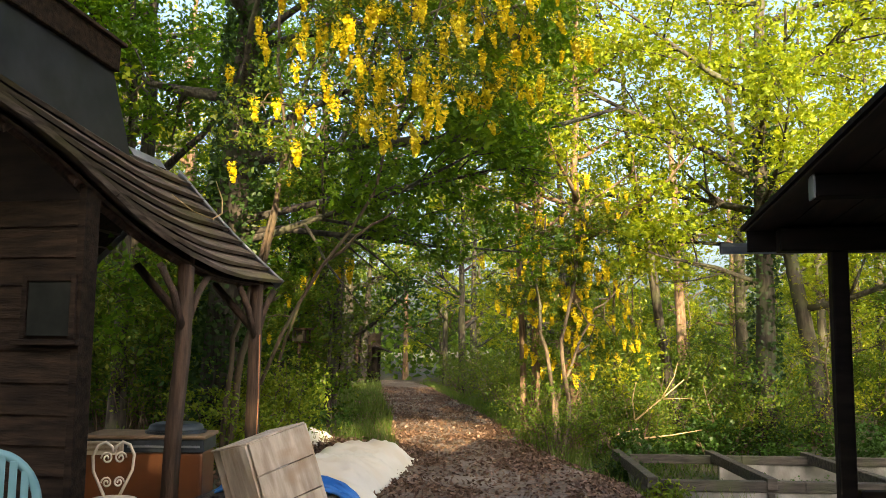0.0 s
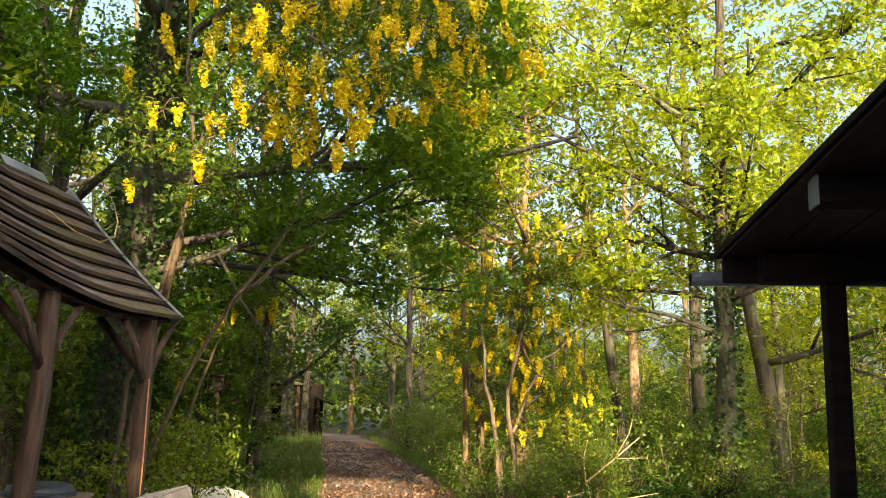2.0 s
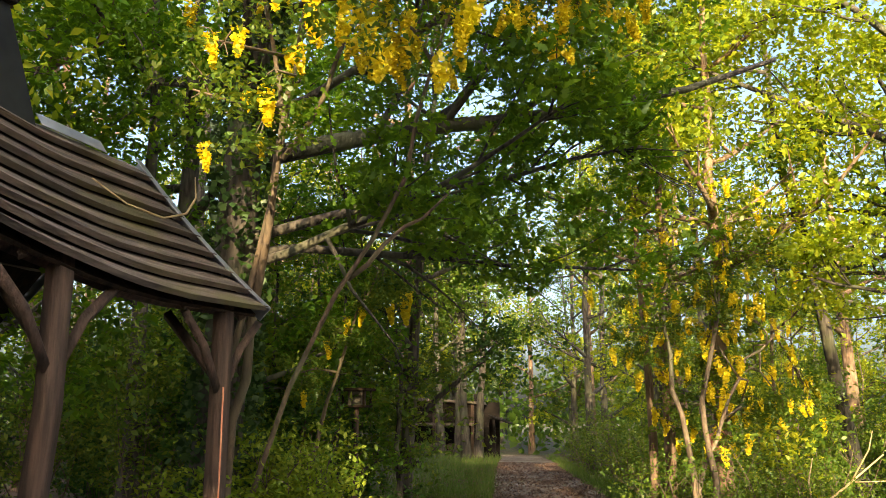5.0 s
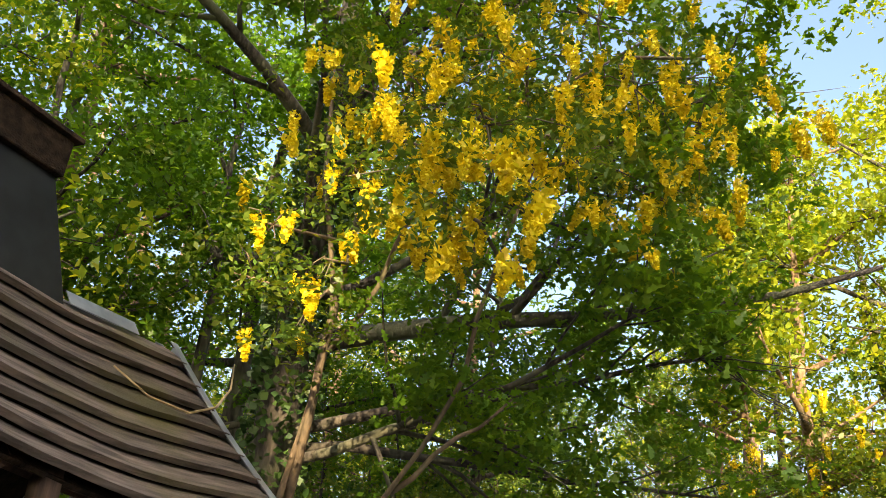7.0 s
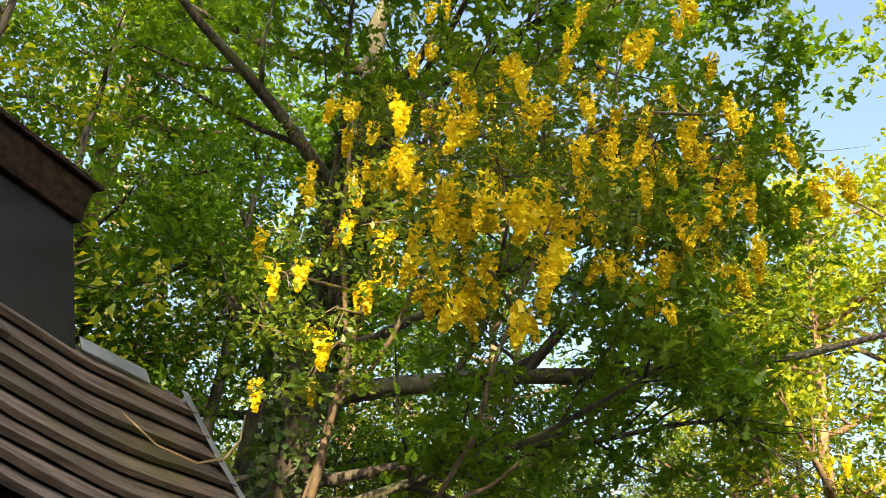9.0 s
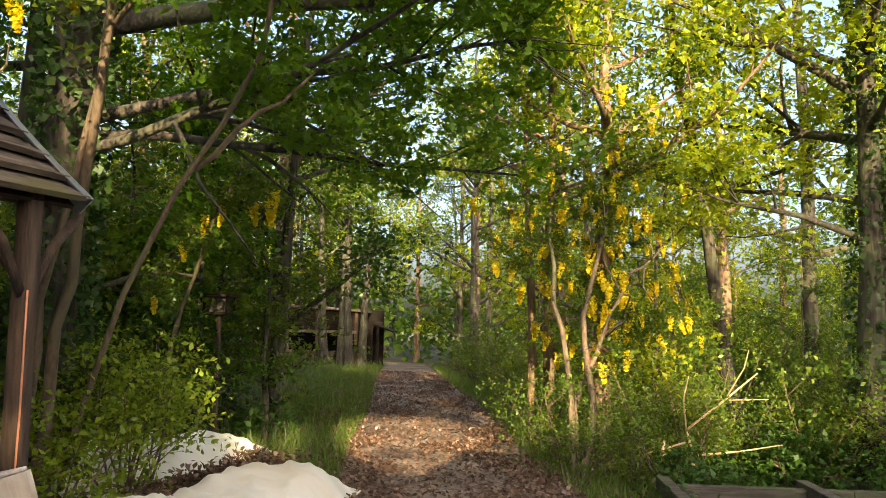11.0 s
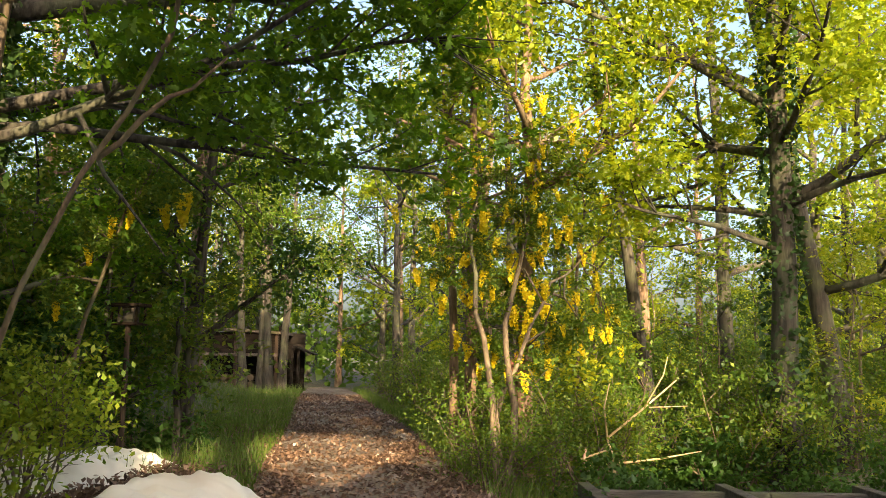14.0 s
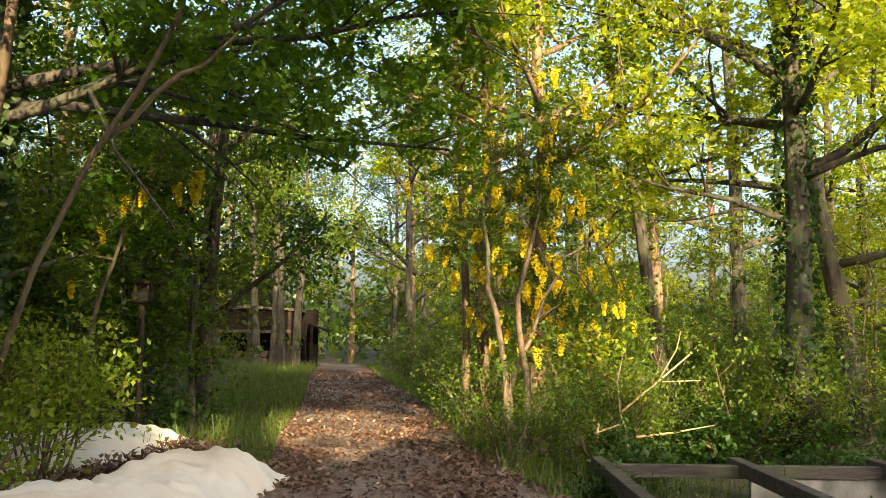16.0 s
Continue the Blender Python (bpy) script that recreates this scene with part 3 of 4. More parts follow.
        pst = part("post", bm, M_POST, sh, "weathered square porch post")
        for sg in (-1, 1):
            b2 = bmesh.new()
            tube(b2, [(x1, y + sg * 0.03, top - 0.5), (x1, y + sg * 0.2, top - 0.22), (x1, y + sg * 0.42, top - 0.02)], [0.036, 0.036, 0.036], 4)
            part("brace", b2, M_POST, pst)
        b2 = bmesh.new()
        tube(b2, [(x1 - 0.03, y, top - 0.42), (x1 - 0.45, y, top + 0.02)], [0.038, 0.038], 4)
        part("brace", b2, M_POST, pst)
    bm = bmesh.new()
    pts = [(-1.93, y, float(np.interp(y, EAVE_Y, EAVE_Z)) + 0.05) for y in np.linspace(4.7, 9.15, 12)]
    tube(bm, pts, [0.05] * 12, 4)
    part("eave_beam", bm, M_POST, sh)
    for y in (5.2, 5.9, 6.6, 7.2, 7.9, 8.5, 9.1):
        bm = bmesh.new()
        tube(bm, [roof_pt(0.03, y, -0.04), roof_pt(0.5, y, -0.03), roof_pt(0.98, y, -0.03)], [0.045] * 3, 4)
        part("rafter", bm, M_POST, sh)
    b2 = bmesh.new()
    tube(b2, [(-1.80, 8.82, 1.55), (-1.79, 8.81, 0.9), (-1.80, 8.80, 0.1)], [0.006] * 3, 5)
    part("twine", b2, M_TWINE, sh, "orange twine hanging down the post")
    return sh


build_shed()


def build_fallen_twig():
    bm = bmesh.new()
    tube(bm, [roof_pt(0.66, 8.3, 0.115), roof_pt(0.56, 8.5, 0.11), roof_pt(0.52, 8.8, 0.13), roof_pt(0.58, 9.1, 0.17), roof_pt(0.72, 9.4, 0.2), roof_pt(0.9, 9.65, 0.22)], [0.005, 0.007, 0.008, 0.009, 0.008, 0.005], 6)
    tagged(part("fallen_twig", bm, M_DEAD), "thin dry curved twig fallen on the board roof", "twig")


build_fallen_twig()


# ---- the open porch with the tiled-board roof and gutter ----
def build_porch():
    p = thing("porch_roof", pose(0.07, 0, 0.035), "dark open porch roof on a post with a gutter", "porch")

    def slab(z0, th, y0, y1, x0, x1):
        k = 0.10
        bm = bmesh.new()
        v = []
        for y in (y1, y0):
            zz = z0 + (6.85 - y) * k
            xl = x0 + (6.85 - y) * 0.10
            v += [bm.verts.new((xl, y, zz)), bm.verts.new((x1, y, zz)), bm.verts.new((x1, y, zz + th)), bm.verts.new((xl, y, zz + th))]
        for f in ((0, 1, 2, 3), (7, 6, 5, 4), (0, 4, 5, 1), (1, 5, 6, 2), (2, 6, 7, 3), (3, 7, 4, 0)):
            bm.faces.new([v[i] for i in f])
        bmesh.ops.recalc_face_normals(bm, faces=bm.faces)
        return bm
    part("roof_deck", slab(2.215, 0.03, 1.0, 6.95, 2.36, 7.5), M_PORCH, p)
    for i in range(22):
        x = 2.38 + i * 0.235
        bm = bmesh.new()
        v = []
        for y in (6.9, 1.05):
            zz, xx = 2.20 + (6.85 - y) * 0.10, x + (6.85 - y) * 0.10
            v += [bm.verts.new((xx, y, zz)), bm.verts.new((xx + 0.225, y, zz)), bm.verts.new((xx + 0.225, y, zz + 0.013)), bm.verts.new((xx, y, zz + 0.013))]
        for f in ((0, 1, 2, 3), (7, 6, 5, 4), (0, 4, 5, 1), (1, 5, 6, 2), (2, 6, 7, 3), (3, 7, 4, 0)):
            bm.faces.new([v[j] for j in f])
        bmesh.ops.recalc_face_normals(bm, faces=bm.faces)
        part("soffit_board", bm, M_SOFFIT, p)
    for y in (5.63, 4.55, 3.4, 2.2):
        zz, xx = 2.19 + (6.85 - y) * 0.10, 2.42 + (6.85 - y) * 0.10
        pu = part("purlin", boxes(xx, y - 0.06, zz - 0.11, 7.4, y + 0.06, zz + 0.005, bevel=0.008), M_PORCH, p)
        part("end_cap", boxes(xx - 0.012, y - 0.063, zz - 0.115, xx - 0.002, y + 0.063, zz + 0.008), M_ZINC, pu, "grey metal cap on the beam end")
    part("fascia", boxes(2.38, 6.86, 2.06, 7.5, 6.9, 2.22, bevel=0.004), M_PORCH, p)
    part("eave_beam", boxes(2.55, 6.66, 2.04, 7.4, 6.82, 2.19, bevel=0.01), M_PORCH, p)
    bm = bmesh.new()
    n = 8
    ring0, ring1 = [], []
    for k in range(n + 1):
        a = math.pi + math.pi * k / n
        ring0.append(bm.verts.new((2.22, 6.97 + 0.06 * math.cos(a), 2.125 + 0.07 * math.sin(a))))
        ring1.append(bm.verts.new((7.5, 6.97 + 0.06 * math.cos(a), 2.125 + 0.07 * math.sin(a))))
    for k in range(n):
        bm.faces.new((ring0[k], ring0[k + 1], ring1[k + 1], ring1[k]))
    bm.faces.new(ring0)
    bmesh.ops.solidify(bm, geom=bm.faces[:], thickness=0.004)
    part("gutter", bm, M_ZINC, p, "grey zinc half-round gutter")
    for x in (2.91, 6.4):
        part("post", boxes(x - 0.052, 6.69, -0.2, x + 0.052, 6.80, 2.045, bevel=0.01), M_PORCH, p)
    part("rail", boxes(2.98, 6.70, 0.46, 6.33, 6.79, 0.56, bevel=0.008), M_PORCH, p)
    part("rear_wall", boxes(7.4, 0.5, -0.1, 7.6, 7.0, 3.2), M_DARKWOOD, p)


build_porch()


def build_shade_wall():
    """Unseen plain wall, added behind the terrace to close and darken the near yard."""
    w = part("house_wall", boxes(-7.0, -2.3, -0.1, 7.4, -2.05, 3.3), M_DARKWOOD)
    tagged(w, "unseen plain dark wall added behind the terrace to hold off skylight", "wall", kind="structure")


build_shade_wall()


# ---- the old concrete basin with beams ----
def build_basin():
    m = pose(BED_O[0], BED_O[1], 0, 0, 0, 8.5)
    b = thing("concrete_basin", m, "low stained concrete basin framed with old dark timber beams", "basin")
    Lx, Ly, top = 5.1, 2.45, 0.055
    for args in ((0.02, 0.02, -0.75, Lx, 0.10, top - 0.115), (1.33, Ly - 0.10, -0.75, Lx, Ly - 0.02, top - 0.115), (0.02, 0.10, -0.75, 0.09, Ly - 0.02, top - 0.115)):
        part("concrete_wall", boxes(*args, bevel=0.008), M_CONC, b, "pale stained concrete wall")
    for x0, x1 in ((0.1, 1.62), (1.625, 3.6), (3.605, Lx)):
        part("beam", boxes(x0, 0.0, top - 0.115, x1, 0.11, top, bevel=0.008), M_BEAM, b)
        part("beam", boxes(x0, Ly - 0.12, top - 0.115, x1, Ly - 0.01, top - 0.005, bevel=0.008), M_BEAM, b)
    for x, ext in ((0.0, 0.15), (1.27, 0.18), (2.54, 0.18), (3.8, 0.1)):
        part("cross_beam", boxes(x - 0.055, -0.02, top - 0.09, x + 0.055, Ly + ext, top + 0.035, bevel=0.008), M_BEAM, b)
    for x in (1.27, 2.54, 3.8):
        part("batten", boxes(x - 0.05, -0.035, -0.4, x + 0.02, 0.018, top - 0.118, bevel=0.004), M_BEAM, b)
    for k, (x, y) in enumerate(((0.5, 1.2), (0.9, 1.9), (1.6, 1.1), (0.4, 2.1), (2.3, 2.0), (3.2, 1.5))):
        p = m @ Vector((x, y, 0))
        shrub((p.x, p.y, ground_z(p.x, p.y)), 0.35, 0.6, 300 + k, LEAF_DARK, "low leafy weeds growing inside the basin", 900, 0.05, 6, "weeds", "weeds in the basin", "weeds")
    p = m @ Vector((0.15, -0.08, 0))
    shrub((p.x, p.y, ground_z(p.x, p.y)), 0.3, 0.45, 320, LEAF_BUSH, "bright green vine at the basin's corner", 450, 0.07, 5, "vine", "", "vine")
    p = m @ Vector((-0.1, 1.9, 0))
    shrub((p.x, p.y, ground_z(p.x, p.y)), 0.38, 0.5, 321, LEAF_IVY, "dark ivy climbing over the basin's beam", 900, 0.06, 6, "ivy", "", "ivy")


build_basin()


# ---- sheets over the wood pile ----
def draped(name, y0, y1, mid, half, height, seed, mat, label, hem=0.0, nu=70, nv=46, fold=0.036, zadd=0.0):
    """A sheet laid over a long low pile, with sags, folds and a hem."""
    V, F = [], []
    for i in range(nu + 1):
        f = i / nu
        y = y0 + (y1 - y0) * f
        for j in range(nv + 1):
            g = j / nv * 2 - 1
            h = half(f)
            x = mid(f) + g * h
            e = max(0.0, 1 - abs(g) ** 3.6)
            endc = min(1.0, (1 - f) / 0.14) ** 0.5 if f > 0.86 else 1.0
            z = height(f) * e * endc
            q = noise.noise(Vector((g * 2.1 + seed, f * 6.5, seed)))
            ridge = 1 - abs(noise.noise(Vector((f * 9 + g * 2.2, g * 0.9 - f, seed + 4)))) * 2
            z += fold * (q * 0.7 + max(ridge - 0.35, 0) * 1.3) * (0.4 + e) * (0.35 + 0.65 * endc)
            k2 = 1 - abs(noise.noise(Vector((f * 15 - g * 1.2, g * 0.5 + seed, 2.0)))) * 2
            z += 0.05 * fold / 0.05 * max(k2 - 0.45, 0) * (0.5 + e) * (0.3 + 0.7 * endc)
            x += 0.05 * noise.noise(Vector((f * 11, g * 1.5, seed + 8))) + (0.04 * noise.noise(Vector((f * 25, 0, seed))) if abs(g) > 0.9 else 0)
            V.append((x, y + 0.03 * noise.noise(Vector((g * 6, f * 3, seed))), max(z, 0.02) + hem + zadd))
    for i in range(nu):
        for j in range(nv):
            a = i * (nv + 1) + j
            F.append((a, a + 1, a + nv + 2, a + nv + 1))
    me = bpy.data.meshes.new(name)
    me.from_pydata(V, [], F)
    me.polygons.foreach_set("use_smooth", [True] * len(F))
    ob = part(name, me, mat)
    sol = ob.modifiers.new("thick", "SOLIDIFY")
    sol.thickness = 0.006
    return tagged(ob, label, "tarp")


draped("white_sheet", 8.62, 12.0, lambda f: -1.4 - 0.08 * f, lambda f: 0.76 - 0.2 * f, lambda f: 0.17 * smooth(-0.005, 0.05, f) + 0.12 * smooth(0.05, 0.27, f) - 0.09 * f + 0.04 * math.sin(f * 9), 3.0, M_TARP, "creased white fleece sheet draped over a low pile")
draped("white_sheet", 10.4, 13.7, lambda f: -3.3 + 0.25 * f, lambda f: 0.75 - 0.15 * f, lambda f: 0.22 + 0.06 * math.sin(f * 14), 9.0, M_TARP, "second pale sheet lying low, leaves gathered on it", 0.02)
draped("blue_tarp", 8.40, 8.68, lambda f: -1.4, lambda f: 0.74, lambda f: 0.15 + 0.08 * f, 5.0, M_BLUE, "crumpled blue tarpaulin under the white sheet", 0.03, 30, 36, 0.03)


def build_pile():
    rng = random.Random(8)
    for i in range(7):
        x = -2.05 + i * 0.19
        bm = bmesh.new()
        r = rng.uniform(0.06, 0.085)
        tube(bm, [(0, 0, 0), (0.01, 0.4, 0.005), (0, 0.8, 0)], [r, r * 1.04, r * 0.97], 9, 0.05, rng)
        ob = part("log", bm, M_BARK)
        ob.location = (x, 8.12 + rng.uniform(-0.06, 0.05), r * 0.8)
        tagged(ob, "dark split log at the foot of the pile", "log", "logs under the sheets")


build_pile()
rng = np.random.default_rng(71)
P = np.stack([rng.normal(-2.2, 0.2, 1500), rng.uniform(10.3, 13.2, 1500), rng.uniform(0.05, 0.16, 1500)], 1)
tagged(part("leaf_drift", quads("leaf_drift", leaf_quads(P, 0.07, rng, 0.75, 0.6)), M_LITTER), "drift of brown leaves between the two sheets", "leaves", kind="stuff")


# ---- things beside the shed ----
def build_cabinet():
    """Old orange-brown enamelled heater with a grille and a tub on its top."""
    c = thing("old_heater", pose(-2.62, 8.35, 0, 0, 0, 14) @ Matrix.Diagonal((1, 1, 0.78, 1)), "old orange-brown enamelled heater standing under the porch", "heater")
    part("body", boxes(-0.52, -0.26, 0.06, 0.52, 0.26, 0.62, bevel=0.025), M_RUST, c)
    part("panel", boxes(-0.53, -0.275, 0.625, 0.53, 0.26, 0.77, bevel=0.012), M_TUB, c, "dark control panel")
    gr = part("grille", boxes(-0.51, -0.295, 0.60, -0.17, -0.277, 0.75, bevel=0.005), M_CREAM, c, "cream plastic grille")
    for k in range(7):
        part("slat", boxes(-0.48, -0.302, 0.645 + k * 0.014, -0.2, -0.296, 0.651 + k * 0.014), M_TAN, gr)
    part("trim", boxes(-0.14, -0.29, 0.68, 0.5, -0.277, 0.705, bevel=0.003), M_ZINC, c)
    part("top", boxes(-0.55, -0.29, 0.775, 0.55, 0.28, 0.82, bevel=0.014), M_TAN, c, "worn tan top board")
    for x in (-0.45, 0.45):
        for y in (-0.2, 0.2):
            part("foot", boxes(x - 0.03, y - 0.03, 0, x + 0.03, y + 0.03, 0.06, bevel=0.005), M_TUB, c)
    t = thing("plastic_tub", pose(-2.42, 8.42, 0.64), "upturned dark blue-grey plastic tub on the heater", "tub")
    bm = bmesh.new()
    tube(bm, [(0, 0, 0), (0, 0, 0.07), (0, 0, 0.09)], [0.26, 0.235, 0.19], 26)
    part("shell", bm, M_TUB, t)
    bm = bmesh.new()
    bmesh.ops.create_cone(bm, segments=26, radius1=0.275, radius2=0.275, depth=0.022, cap_ends=True)
    bmesh.ops.translate(bm, verts=bm.verts, vec=(0, 0, 0.012))
    part("rim", bm, M_TUB, t)


build_cabinet()


def build_crate():
    c = thing("wooden_crate", pose(-1.24, 7.72, 0.30, -12, -13, 60) @ Matrix.Diagonal((1.3, 1, 0.85, 1)), "weathered whitewashed board crate leaning at a slant", "crate")
    for k in range(3):
        part("board", boxes(-0.19 + k * 0.0, -0.31, -0.46 + k * 0.31, 0.25, -0.29, -0.16 + k * 0.31, bevel=0.004), M_CRATE, c)
    for k in range(3):
        part("side_board", boxes(-0.212, -0.29 + k * 0.10, -0.46, -0.194, -0.126 + k * 0.10, 0.46, bevel=0.004), M_CRATE, c)
        part("side_board", boxes(0.252, -0.29 + k * 0.10, -0.46, 0.27, -0.126 + k * 0.10, 0.46, bevel=0.004), M_CRATE, c)
    for k in range(3):
        part("top_board", boxes(-0.2 + k * 0.155, -0.29, 0.462, -0.05 + k * 0.155, 0.22, 0.48, bevel=0.004), M_CRATE, c)
    part("back_board", boxes(-0.19, 0.2, -0.46, 0.25, 0.218, 0.46, bevel=0.004), M_CRATE, c)


build_crate()


def build_iron_chair():
    c = thing("iron_garden_chair", pose(-1.87, 6.5, 0, 0, 0, 34) @ Matrix.Diagonal((0.8, 1, 0.88, 1)), "cream-painted wrought iron chair with a heart-shaped scroll back", "chair")

    def wire(name, pts, r=0.011):
        bm = bmesh.new()
        tube(bm, pts, [r] * len(pts), 6)
        part(name, bm, M_IRON, c)
    side = [(-0.06, 0, 0.44), (-0.10, 0, 0.52), (-0.16, 0, 0.64), (-0.17, 0, 0.76), (-0.13, 0, 0.84), (-0.07, 0, 0.865), (-0.02, 0, 0.83), (0.0, 0, 0.78)]
    wire("back_frame", side, 0.013)
    wire("back_frame", [(-x, y, z) for x, y, z in side], 0.013)
    for sg in (-1, 1):
        for cx, cz, r0 in ((0.055, 0.74, 0.05), (0.05, 0.55, 0.045)):
            wire("scroll", [(sg * (cx + (r0 * (1 - i / 22)) * math.cos(i * 0.55)), 0, cz + (r0 * (1 - i / 22)) * math.sin(i * 0.55)) for i in range(19)], 0.008)
    bm = bmesh.new()
    bmesh.ops.create_cone(bm, segments=28, radius1=0.2, radius2=0.2, depth=0.02, cap_ends=True)
    bmesh.ops.translate(bm, verts=bm.verts, vec=(0, -0.18, 0.44))
    part("seat", bm, M_IRON, c)
    for x in (-0.14, 0.14):
        for y in (-0.32, -0.04):
            wire("leg", [(x * 0.9, y * 0.95 - 0.01, 0.43), (x, y, 0.2), (x * 1.25, y * 1.1, 0.0)], 0.011)


build_iron_chair()


def build_plastic_chair():
    c = thing("plastic_chair", pose(-1.60, 4.9, 0, 0, 0, 38), "turquoise moulded plastic garden chair with a slatted round back", "chair")
    bm = bmesh.new()
    tube(bm, [(0.25 * math.cos(a), 0.2 + 0.02 * math.sin(a), 0.55 + 0.30 * math.sin(a)) for a in np.linspace(-0.3, math.pi + 0.3, 21)], [0.025] * 21, 8)
    part("back_frame", bm, M_TURQ, c)
    for k in range(7):
        x = -0.18 + k * 0.06
        part("slat", boxes(x - 0.02, 0.19, 0.43, x + 0.02, 0.205, 0.55 + 0.29 * math.sqrt(1 - (x / 0.25) ** 2), bevel=0.004), M_TURQ, c)
    part("seat", boxes(-0.23, -0.24, 0.40, 0.23, 0.21, 0.43, bevel=0.012), M_TURQ, c)
    for x in (-0.21, 0.21):
        for y in (-0.21, 0.19):
            bm = bmesh.new()
            tube(bm, [(x, y, 0.40), (x * 1.12, y * 1.1, 0.0)], [0.026, 0.02], 8)
            part("leg", bm, M_TURQ, c)


build_plastic_chair()


# ---- the far lean-to ----
def build_far_shed():
    gz = ground_z(-9.6, 34.5)
    s = thing("woodshed", pose(-9.5, 34.6, gz, 0, 0, 12) @ Matrix.Scale(1.1, 4), "far dark open woodshed with a lean-to roof under the trees", "shed")
    part("back_wall", boxes(-1.6, 0.9, -0.2, 1.6, 1.0, 1.75), M_PORCH, s)
    part("side_wall", boxes(0.9, -0.7, -0.2, 1.0, 0.9, 2.0), M_PORCH, s)
    part("front_board", boxes(-1.6, -0.75, 1.1, 0.9, -0.7, 1.65), M_DARKWOOD, s)
    part("shelf_board", boxes(-1.6, -0.8, 0.98, 0.9, -0.68, 1.07), M_SHINGLE, s)
    part("roof", boxes(-1.75, -0.95, 1.72, 1.1, 1.15, 1.8, m=Matrix.Rotation(radians(3), 4, "Y")), M_SHINGLE, s)
    part("side_roof", boxes(1.0, -0.9, 1.15, 1.75, 0.9, 1.2, m=Matrix.Translation((0.0, 0, 0.55)) @ Matrix.Rotation(radians(20), 4, "Y")), M_PORCH, s)
    for x in (-1.55, -0.4, 0.85):
        part("post", boxes(x - 0.05, -0.76, -0.2, x + 0.05, -0.66, 1.75), M_POST, s)
    for x in (1.35, 1.55):
        part("post", boxes(x - 0.04, -0.8, -0.2, x + 0.04, -0.72, 1.25), M_PORCH, s)
    part("rail", boxes(1.1, -0.8, 0.55, 1.6, -0.75, 0.6), M_PORCH, s)
    rng = random.Random(3)
    for i in range(14):
        bm = bmesh.new()
        tube(bm, [(0, -0.4, 0), (0, 0.4, 0)], [0.1, 0.1], 8)
        ob = part("log", bm, M_BARK_WARM)
        a, b = divmod(i, 7)
        ob.matrix_world = pose(-9.5, 34.6, gz, 0, 0, 12) @ Matrix.Scale(1.1, 4) @ Matrix.Translation((-1.35 + b * 0.28, -0.1, 0.1 + a * 0.21))
        tagged(ob, "cut log stacked in the woodshed", "log", "stacked logs")


build_far_shed()


# ---- trees that can be told apart ----
oak = tree((-3.15, 10.7, 0.0), 11.5, 0.23, 21, LEAF_OAK, M_BARK, "tall oak with ivy on its rough trunk, limbs over the path", 47000, 0.095, 0.36, 0.25, 9, 0.36,
           lobed=True, limbs=((0.31, (0.95, 0.0, 0.16), 3.5, 0.05, 13), (0.32, (0.85, 0.35, 0.16), 3.6, 0.05, 10), (0.50, (0.9, -0.35, 0.35), 4.2, 0.05, 16), (0.55, (0.75, -0.6, 0.45), 3.6, 0.05, 14), (0.62, (0.9, -0.5, 0.3), 4.3, 0.05, 16), (0.33, (0.9, 0.25, 0.22), 3.8, 0.055, 16), (0.42, (0.95, -0.25, 0.25), 4.0, 0.05, 16), (0.5, (0.8, 0.5, 0.35), 4.0, 0.05, 14), (0.45, (0.5, -0.85, 0.5), 3.6, 0.045, 10), (0.6, (0.9, -0.1, 0.5), 4.2, 0.05, 14)), ivy=5000, name="oak_tree", lean=(0.05, 0), clear=lambda P: (P[:, 2] > 2.6 + 0.3 * np.sin(P[:, 0] * 3.0) * np.cos(P[:, 1] * 2.3)) & (P[:, 0] < 0.85 + 0.4 * np.sin(P[:, 2] * 4.0 + P[:, 1] * 2.0) + 0.6 * np.maximum(P[:, 2] - 4.2, 0)))
tree((3.93, 15.6, -0.3), 11.5, 0.17, 22, LEAF_LIGHT, M_BARK, "tall straight oak, leaves coloured a sunlit yellow-green", 22000, 0.105, 0.33, 0.36, 11, 0.3,
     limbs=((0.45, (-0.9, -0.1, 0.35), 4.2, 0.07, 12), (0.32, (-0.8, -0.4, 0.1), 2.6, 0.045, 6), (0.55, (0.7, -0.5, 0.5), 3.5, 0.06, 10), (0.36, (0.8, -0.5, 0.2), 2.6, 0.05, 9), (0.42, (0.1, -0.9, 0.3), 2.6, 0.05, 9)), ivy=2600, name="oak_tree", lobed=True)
tree((5.4, 18.1, -0.3), 10.5, 0.17, 23, LEAF_LIGHT, M_BARK, "oak with a leaning trunk and thin leaves in a sunlit colour", 11000, 0.12, 0.3, 0.36, 10, 0.3, lean=(-0.17, 0), name="oak_tree")
tree((2.75, 17.6, -0.3), 9.5, 0.11, 24, LEAF_LIGHT, M_BARK, "slender leaning tree with sparse leaves in a sunlit colour", 6000, 0.1, 0.45, 0.36, 8, 0.26, lean=(-0.16, 0), name="leaning_tree", bend=0.14)
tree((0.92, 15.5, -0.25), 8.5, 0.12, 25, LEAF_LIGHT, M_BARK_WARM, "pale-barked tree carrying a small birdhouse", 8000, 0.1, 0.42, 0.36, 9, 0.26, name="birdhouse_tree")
tree((0.22, 15.9, -0.15), 8.0, 0.085, 26, LEAF_MID, M_BARK_WARM, "thin warm-barked tree beside the path", 5000, 0.1, 0.45, 0.36, 7, 0.24, name="thin_tree")
tree((0.0, 16.3, -0.1), 7.5, 0.07, 27, LEAF_MID, M_BARK_WARM, "thin warm-barked tree beside the path", 4500, 0.1, 0.45, 0.36, 7, 0.24, name="thin_tree", lean=(-0.03, 0))
